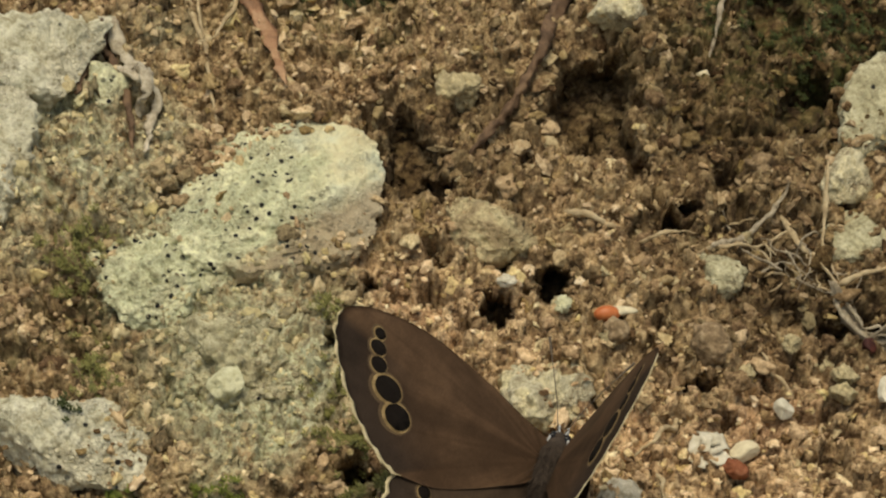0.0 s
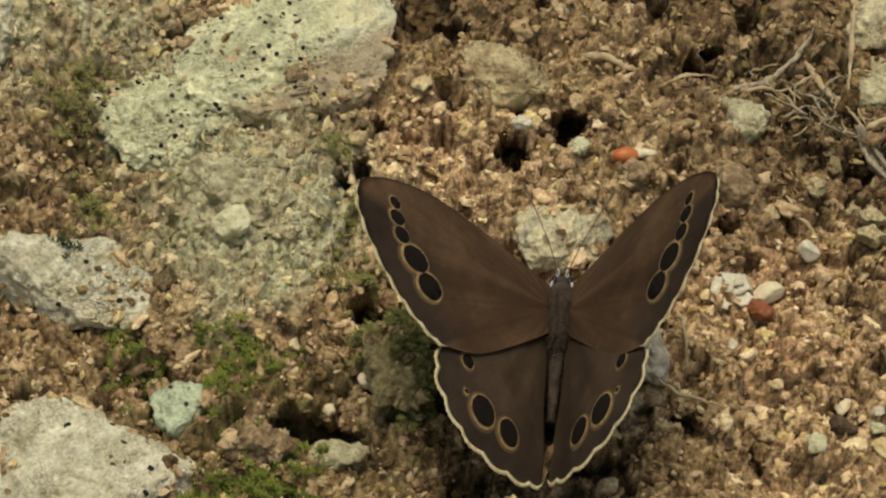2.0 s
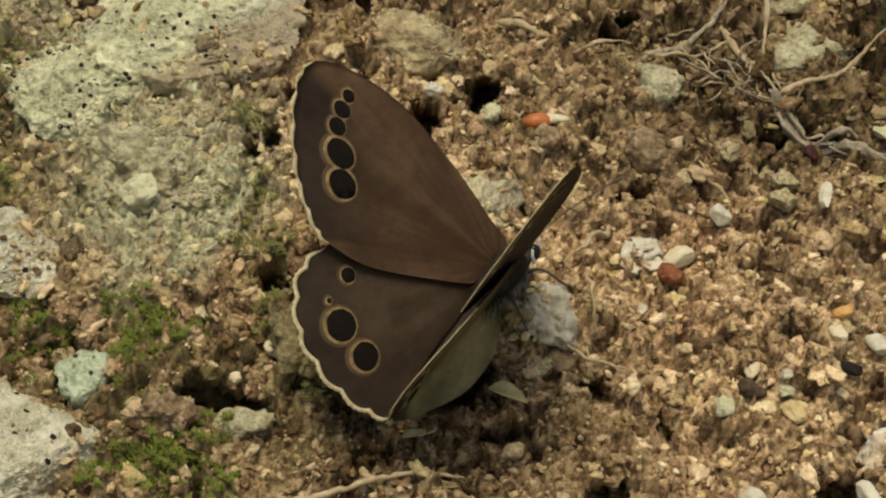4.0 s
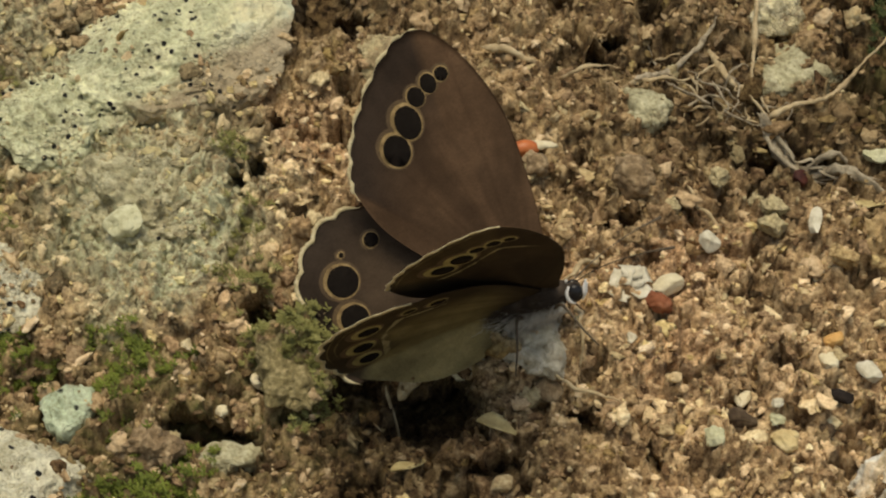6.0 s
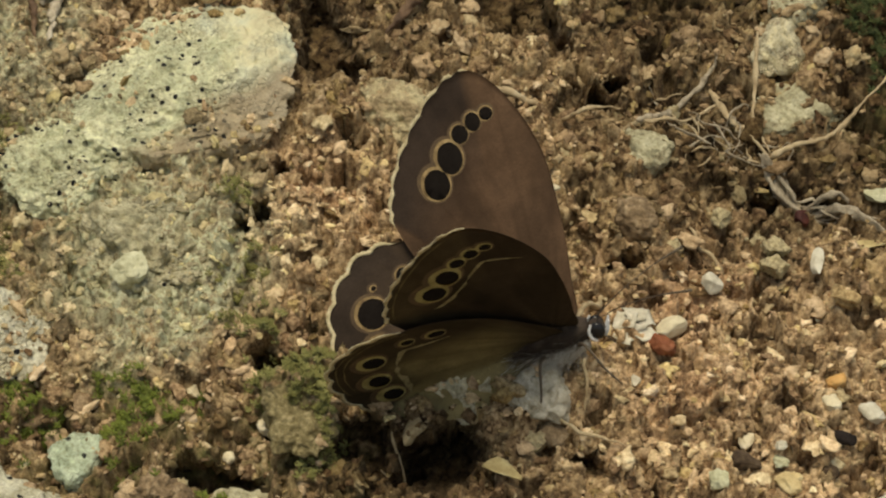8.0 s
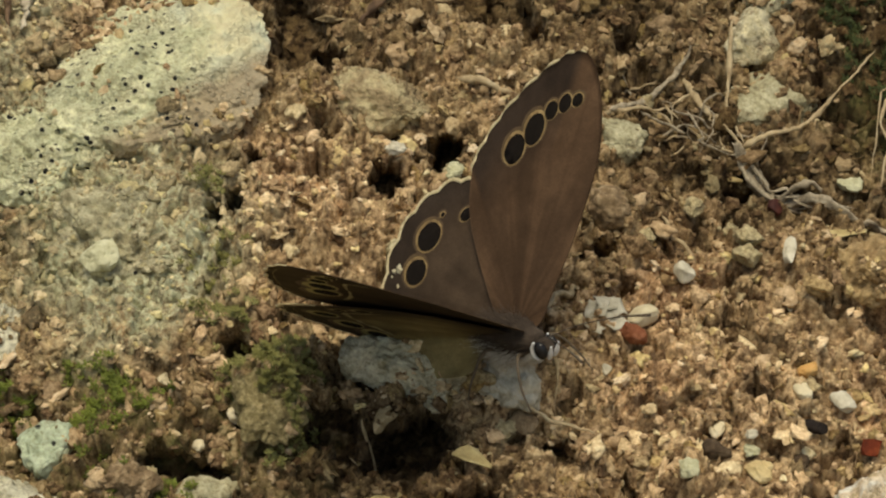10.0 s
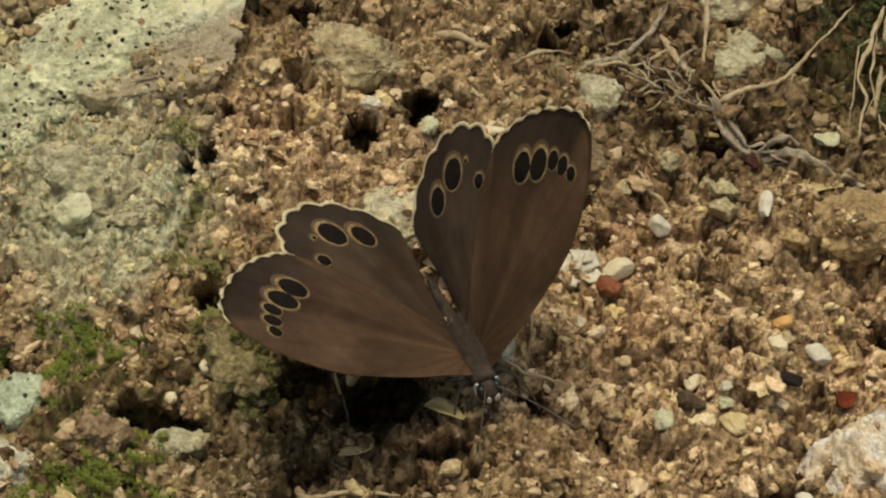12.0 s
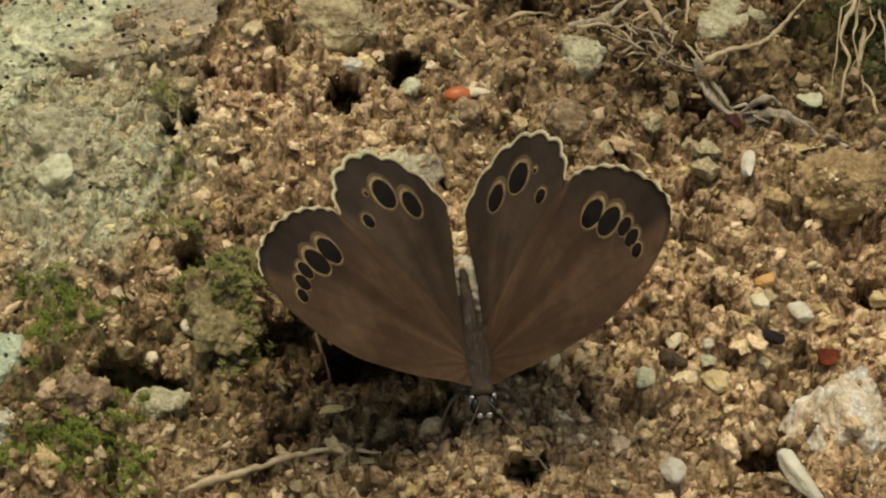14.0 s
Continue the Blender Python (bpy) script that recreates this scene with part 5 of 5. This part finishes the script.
FUR_PALE = speckled("pale_grey_fur", [(0.24, 0.22, 0.18), (0.42, 0.40, 0.35), (0.58, 0.56, 0.50)], 1.0, 0.9, 0.08)
EYE_BLACK = speckled("black_eye", [(0.010, 0.010, 0.011), (0.016, 0.015, 0.016)], 1.0, 0.2, 0.01)
SCALE_WHITE = speckled("white_scales", [(0.55, 0.55, 0.54), (0.72, 0.72, 0.71)], 1.0, 0.7, 0.03)
LEG = speckled("brown_leg", [(0.06, 0.045, 0.03), (0.13, 0.10, 0.07)], 1.0, 0.7, 0.03)

FOREWING = [(2.7, -0.2), (3.6, 3.7), (4.3, 8.0), (4.7, 12.5), (4.8, 16.8), (4.1, 20.8), (2.8, 24.4), (1.4, 26.7), (0.0, 27.9), (-1.8, 28.0), (-3.8, 27.1), (-6.2, 25.2), (-8.4, 22.9), (-10.1, 20.6), (-11.3, 18.2), (-12.0, 16.1), (-11.9, 14.4), (-10.4, 10.0), (-6.0, 4.0), (-2.2, 0.1)]
HINDWING = [(1.6, -0.2), (-0.4, 4.0), (-4.2, 10.0), (-8.4, 13.8), (-11.7, 14.4), (-14.0, 14.8), (-16.4, 14.3), (-18.5, 12.8), (-20.2, 10.8), (-21.1, 8.3), (-21.5, 5.4), (-21.2, 2.4), (-20.4, -0.2), (-19.0, -2.0), (-16.0, -3.5), (-11.6, -4.6), (-6.0, -4.2), (-1.5, -1.2)]
FORE_SPOTS = [(0.45, 22.95, 0.66, 0.70), (-1.1, 22.55, 0.80, 1.0), (-2.75, 21.75, 0.85, 1.0), (-4.47, 19.7, 1.30, 1.7), (-6.55, 17.5, 1.35, 1.6)]
HIND_SPOTS = [(-12.1, 10.95, 0.75, 0.75), (-15.5, 10.8, 0.26, 0.26), (-16.45, 8.3, 1.6, 1.6), (-16.9, 4.4, 1.45, 1.4)]
HIND_SPOTS_UNDER = [(-9.1, 10.6, 1.0, 0.9), (-12.0, 11.0, 0.75, 0.75), (-16.3, 8.7, 1.3, 1.5), (-17.2, 4.1, 1.25, 1.4), (-16.9, 0.5, 1.2, 1.25)]


def camber(x, y, fore):
    """The wing's gentle curve: height over its plane in millimetres."""
    if fore:
        return 0.2 - 0.05 * max(0.0, x + 1) ** 1.5
    return -0.5 + -1.6 * (y / 15) ** 2 + -0.02 * ((x + 5) / 10) ** 2 + -0.28 * (x + 5) * y / 150 + 0.53 * y / 15


def wing_at(x, y, fore, side, z):
    """A point z above the wing; the inner margin of the hindwing folds down along the abdomen."""
    past = 0 if fore else min(0, y + 0.9 + 0.7 * min(1, max(0, (-x - 11) / 5)))
    return (x, side * (y - 0.5 * past), camber(x, y, fore) + z + 0.9 * past)


def rim_line(controls, first, last, waves, depth):
    """The wing's closed outline; its outer margin, between two control points, is scalloped."""
    steps = 14
    closed = controls[-1:] + controls + controls[:2]
    line = glide([(x, y, 0) for x, y in closed], steps)[steps:steps * (len(controls) + 1)]
    middle = line.mean(axis=0)
    a, b = first * steps, last * steps
    for k in range(a, b):
        t = (k - a) / (b - a)
        out = line[k] - middle
        out /= np.linalg.norm(out)
        line[k] += out * depth * (abs(math.sin(math.pi * waves * t)) - 0.5) * min(1, 8 * t, 8 * (1 - t))
    return line[:, :2], a, b


def wing_membrane(name, controls, fore, side, top, under):
    line, a, b = rim_line(controls, 8 if fore else 4, 16 if fore else 13, 8 if fore else 7, 0.24 if fore else 0.52)
    hub = np.array([-1.0, 1.2]) if fore else np.array([-6.0, 4.5])
    rings, n = 26, len(line)
    flat = [hub]
    for r in range(1, rings + 1):
        flat += [hub + (p - hub) * (r / rings) for p in line]
    flat = np.array(flat)
    rim = np.array([0.0] + [r / rings for r in range(1, rings + 1) for _ in range(n)])
    outer = np.zeros(n)
    outer[a:b if fore else b + 8] = 1
    outer = np.convolve(np.r_[outer[-12:], outer, outer[:12]], np.ones(25) / 25, "valid")
    rim = rim * np.r_[1.0, np.tile(outer, rings)]
    angle = np.arctan2(flat[:, 0] - 0.5, flat[:, 1] + 0.5)
    reach = np.hypot(flat[:, 0], flat[:, 1])
    vein = np.exp(-((np.abs(((angle * (4.2 if fore else 3.4) + 0.3) % 1) - 0.5) * reach * 0.22) / 0.16) ** 2)
    streak = 0.5 + 0.5 * fbm3(np.stack([angle * 7, reach * 0.12, angle * 0 + (3 if fore else 8)], 1), 3, 90)
    inner = smooth(-flat[:, 1], -9.5, -3.0) * smooth(-flat[:, 0], 1.0, 7.0)
    verts, faces, slots = [], [], []
    for k, (z, flip) in enumerate(((0.03, False), (-0.03, True))):
        base = len(verts)
        for x, y in flat:
            verts.append(wing_at(x, y, fore, side, z))
        turn = flip ^ (side < 0)
        for j in range(n):
            f = (base, base + 1 + j, base + 1 + (j + 1) % n)
            faces.append(f if turn else f[::-1])
            slots.append(k)
        for r in range(rings - 1):
            for j in range(n):
                p, q = base + 1 + r * n + j, base + 1 + r * n + (j + 1) % n
                f = (p, p + n, q + n, q)
                faces.append(f if turn else f[::-1])
                slots.append(k)
    top_ring, low_ring = 1 + (rings - 1) * n, len(flat) + 1 + (rings - 1) * n
    for j in range(n):
        i = (j + 1) % n
        f = (top_ring + j, low_ring + j, low_ring + i, top_ring + i)
        faces.append(f[::-1] if side < 0 else f)
        slots.append(0)
    me = mesh_of(name, np.array(verts) * MM, faces, [top, under])
    me.polygons.foreach_set("material_index", np.array(slots, dtype=np.int32))
    for key, values in (("rim", rim), ("vein", vein), ("streak", streak), ("inner", inner)):
        me.attributes.new(key, "FLOAT", "POINT").data.foreach_set("value", np.r_[values, values].astype(np.float32))
    return me, line[a:b]


def fringe_mesh(line, fore, side):
    """The pale hair fringe along the outer margin: a thin band with a notched outer edge."""
    tangent = np.gradient(line, axis=0)
    normal = np.stack([-tangent[:, 1], tangent[:, 0]], 1)
    normal /= np.linalg.norm(normal, axis=1)[:, None]
    if (normal[len(line) // 2] @ (line[len(line) // 2] - np.array([-6, 6]))) < 0:
        normal = -normal
    n = len(line)
    t = np.linspace(0, 1, n)
    ends = np.clip(np.minimum(t, 1 - t) * 14, 0.05, 1)
    tufts = np.clip(0.35 + 1.1 * t + 0.75 * np.sin(2 * np.pi * 8 * t), 0.08, 1) if fore else 1.0
    wide = (0.27 if fore else 0.30) * tufts * (1 + 0.2 * np.sin(np.arange(n) * 2.1)) * ends
    inner, outward = line - normal * (0.12 * ends * tufts)[:, None], line + normal * wide[:, None]
    verts = []
    for i in range(n):
        for p, z in ((inner[i], 0.075), (outward[i], 0.03), (outward[i], -0.03), (inner[i], -0.075)):
            verts.append((p[0], side * p[1], camber(line[i][0], line[i][1], fore) + z))
    faces = [(4 * i + k, 4 * i + 4 + k, 4 * i + 4 + (k + 1) % 4, 4 * i + (k + 1) % 4) for i in range(n - 1) for k in range(4)]
    faces += [(3, 2, 1, 0), (4 * n - 4, 4 * n - 3, 4 * n - 2, 4 * n - 1)]
    return mesh_of("fringe", np.array(verts) * MM, faces, [FRINGE])


def eyespot_mesh(x, y, rx, ry, fore, side, under, ring, seed):
    """A black spot in a coloured ring, lying on the scales of one face of the wing."""
    rng = random.Random(seed)
    sign = -1 if under else 1
    n = 30
    verts = [wing_at(x, y, fore, side, sign * 0.085)]
    wide = ring if rx > 0.86 else ring * 0.5
    for grow, z in ((0.0, 0.08), (0.02, 0.075), (wide, 0.06), (wide * 1.7 + 0.08, 0.05)):
        for k in range(n):
            a = 2 * math.pi * k / n
            edge = grow * (1 + 0.1 * math.sin(a * 2 + seed) + 0.55 * math.cos(a - (2.1 if fore else 2.5))) + 0.03 * rng.uniform(-1, 1)
            px, py = x + (rx + edge) * math.cos(a), y + (ry + edge) * math.sin(a)
            verts.append(wing_at(px, py, fore, side, sign * z))
    faces, slots = [], []
    turn = under ^ (side < 0)
    for k in range(n):
        j = (k + 1) % n
        quads = [((0, 1 + k, 1 + j), 0), ((1 + k, 1 + n + k, 1 + n + j, 1 + j), 0), ((1 + n + k, 1 + 2 * n + k, 1 + 2 * n + j, 1 + n + j), 1), ((1 + 2 * n + k, 1 + 3 * n + k, 1 + 3 * n + j, 1 + 2 * n + j), 2)]
        for f, slot in quads:
            faces.append(f[::-1] if turn else f)
            slots.append(slot)
    me = mesh_of("eyespot", np.array(verts) * MM, faces, [SPOT_BLACK, SPOT_RING_YELLOW if under else SPOT_RING, SPOT_HALO])
    me.polygons.foreach_set("material_index", np.array(slots, dtype=np.int32))
    return me


def band_mesh(points, wide, fore, side, mat, seed):
    """A ragged pale band on the underside of a wing."""
    line = glide([(x, y, 0) for x, y in points], 10)[:, :2]
    tangent = np.gradient(line, axis=0)
    normal = np.stack([-tangent[:, 1], tangent[:, 0]], 1)
    normal /= np.linalg.norm(normal, axis=1)[:, None]
    t = np.linspace(0, 1, len(line))
    zero = np.zeros_like(t)
    half = 0.5 * wide * np.clip(np.minimum(t, 1 - t) * 9, 0.1, 1)
    one = half * (1 + 0.9 * fbm3(np.stack([t * 14, zero, zero + seed], 1), 2, seed))
    two = half * (1 + 0.9 * fbm3(np.stack([t * 14, zero + 5, zero + seed], 1), 2, seed + 1))
    verts = []
    for i in range(len(line)):
        for p in (line[i] + normal[i] * one[i], line[i] - normal[i] * two[i]):
            verts.append(wing_at(p[0], p[1], fore, side, -0.055))
    faces = [(2 * i, 2 * i + 1, 2 * i + 3, 2 * i + 2) for i in range(len(line) - 1)]
    return mesh_of("band", np.array(verts) * MM, faces, [mat])


def inset(points, far):
    """Points drawn in towards the middle of the wing."""
    middle = np.array([-6.0, 8.0])
    return [tuple(np.array(p) + (middle - np.array(p)) / np.linalg.norm(middle - np.array(p)) * far) for p in points]


FORE_BANDS = [([(3.0, 18.6), (0.9, 19.6), (-0.8, 20.0), (-2.4, 18.6), (-4.0, 16.6), (-6.0, 15.0), (-7.6, 14.4)], 0.32), (inset(FOREWING[9:16], 0.9), 0.16)]
HIND_BANDS = [([(-8.0, 8.8), (-10.6, 8.9), (-13.0, 9.0), (-14.3, 7.2), (-15.0, 4.8), (-15.0, 2.0), (-15.3, -0.6)], 0.5),
              (inset(HINDWING[4:12], 0.7), 0.18), (inset(HINDWING[4:12], 1.5), 0.14)]


def wing(parent, fore, side):
    name = "forewing" if fore else "hindwing"
    me, margin = wing_membrane(name, FOREWING if fore else HINDWING, fore, side, FORE_TOP if fore else HIND_TOP, FORE_UNDER if fore else HIND_UNDER)
    ob = part(name, me, parent, "brown %s with a row of black eyespots and a cream fringe" % name)
    part("fringe", fringe_mesh(margin, fore, side), ob)
    for k, (x, y, rx, ry) in enumerate(FORE_SPOTS if fore else HIND_SPOTS):
        part("eyespot", eyespot_mesh(x, y, rx, ry, fore, side, False, 0.27, k), ob)
    for k, (x, y, rx, ry) in enumerate(FORE_SPOTS if fore else HIND_SPOTS_UNDER):
        part("eyespot", eyespot_mesh(x, y, rx * 0.85, ry * 0.85, fore, side, True, 0.5, 10 + k), ob)
    for k, (points, wide) in enumerate(FORE_BANDS if fore else HIND_BANDS):
        part("band", band_mesh(points, wide, fore, side, BAND_PALE if k == 0 else BAND_OCHRE, 30 + k), ob)
    return ob


def furry(name, centre_line, radii, mat, seed, hairs, hair=0.9):
    """A tapered body section with short lying hairs."""
    line = glide(centre_line, 7)
    t = np.linspace(0, 1, len(line))
    r = np.interp(t, np.linspace(0, 1, len(radii)), radii)
    verts, faces = tube_arrays(line, r, 18, 0.08, seed)
    verts, faces = list(verts), list(faces)
    rng = np.random.RandomState(seed)
    for _ in range(hairs):
        k = rng.randint(1, len(line) - 1)
        a = rng.uniform(0, 2 * np.pi)
        way = np.array([0, math.cos(a), math.sin(a)])
        at = line[k] + way * r[k] * 0.95
        tip = at + (way * 0.45 + np.array([-0.8, 0, 0]) + rng.normal(0, 0.25, 3)) * hair * rng.uniform(0.5, 1.2)
        side = np.cross(way, tip - at)
        side = side / (np.linalg.norm(side) + 1e-9) * 0.045
        n = len(verts)
        verts += [at - side, at + side, tip]
        faces.append((n, n + 1, n + 2))
    return mesh_of(name, np.array(verts) * MM, faces, [mat])


def limb(name, points, radii, mat):
    line = glide(points, 6)
    r = np.interp(np.linspace(0, 1, len(line)), np.linspace(0, 1, len(radii)), radii)
    verts, faces = tube_arrays(line, r, 7)
    return mesh_of(name, verts * MM, faces, [mat])


def oval(name, centre, size, mat, level=3):
    verts, faces = ball(level)
    return big_mesh(name, (verts * np.array(size) + np.array(centre)) * MM, faces, [mat])


def butterfly():
    base = new("butterfly")
    part("thorax", furry("thorax", [(-4.2, 0, 0.1), (-1.5, 0, 0.4), (1.4, 0, 0.3), (3.7, 0, -0.2)], [1.0, 1.65, 1.75, 1.1], FUR, 1, 2200, 1.7), base, "grey-brown furry thorax")
    part("belly", furry("belly", [(-4.4, 0, -1.0), (-0.5, 0, -1.6), (3.2, 0, -1.3)], [0.7, 1.5, 1.0], FUR_PALE, 2, 1800, 2.0), base, "pale grey furry underside")
    part("abdomen", furry("abdomen", [(-3.2, 0, 0.0), (-6.0, 0, -0.2), (-9.0, 0, -0.3), (-12.4, 0, -0.3)], [0.9, 0.68, 0.56, 0.3], FUR, 3, 900, 0.7), base, "slim grey-brown abdomen")
    head = part("head", oval("head", (4.4, 0, -0.5), (1.0, 1.05, 1.0), FUR), base, "small dark head")
    for s in (-1, 1):
        part("eye", oval("eye", (4.55, s * 0.78, -0.45), (0.78, 0.52, 0.95), EYE_BLACK), head, "glossy black eye")
        part("eye_ring", limb("eye_ring", [(4.15, s * 1.0, 0.5), (3.75, s * 1.1, -0.1), (3.75, s * 1.1, -0.9), (4.2, s * 0.95, -1.45)], [0.12, 0.18, 0.2, 0.12], SCALE_WHITE), head, "white rim round the eye")
        part("palp", limb("palp", [(5.0, s * 0.35, -1.4), (5.5, s * 0.45, -0.8), (6.0, s * 0.5, 0.1)], [0.22, 0.26, 0.1], SCALE_WHITE), head, "pale upturned palp")
        part("antenna", limb("antenna", [(4.8, s * 0.35, 0.5), (8.0, s * 1.6, 1.6), (12.0, s * 3.4, 2.2), (15.2, s * 4.8, 2.2)], [0.06, 0.055, 0.06, 0.17], LEG), head, "thin clubbed antenna")
        for x, far, reach in ((2.0, 4.4, 2.6), (-0.8, 4.8, -2.4)):
            part("leg", limb("leg", [(x, s * 0.7, -1.3), (x + reach * 0.4, s * 2.6, -0.6), (x + reach * 0.8, s * far * 0.9, -3.0), (x + reach * 1.2, s * far, -5.2)], [0.24, 0.17, 0.12, 0.07], LEG), base)
    wings = [wing(base, fore, side) for fore in (True, False) for side in (1, -1)]
    tagged(base, "brown butterfly with dark eyespots and cream wing edges on soil", "butterfly")
    return base, wings


insect, (fore_left, fore_right, hind_left, hind_right) = butterfly()


def hinge(dihedral, sweep, twist, side):
    return Matrix.Translation(Vector((0, side * HINGE_SIDE, HINGE_UP)) * MM) @ pose(0, 0, 0, side * dihedral, 0, 0) @ pose(0, 0, 0, 0, 0, -side * sweep) @ pose(0, 0, 0, 0, twist, 0)


def motions():
    """The butterfly turns on the soil and opens and shuts its wings."""
    walk(insect, [(t, Matrix.Translation(ORIGIN + Vector((x, y, z)) * MM) @ pose(0, 0, 0, rx, ry, rz)) for t, x, y, z, rx, ry, rz in BUTTERFLY_ROWS])
    for k, (thing, side) in enumerate(((fore_left, 1), (fore_right, -1), (hind_left, 1), (hind_right, -1))):
        walk(thing, [(row[0], hinge(row[1 + k], row[5 + k], row[9 + k], side)) for row in WING_ROWS])


motions()
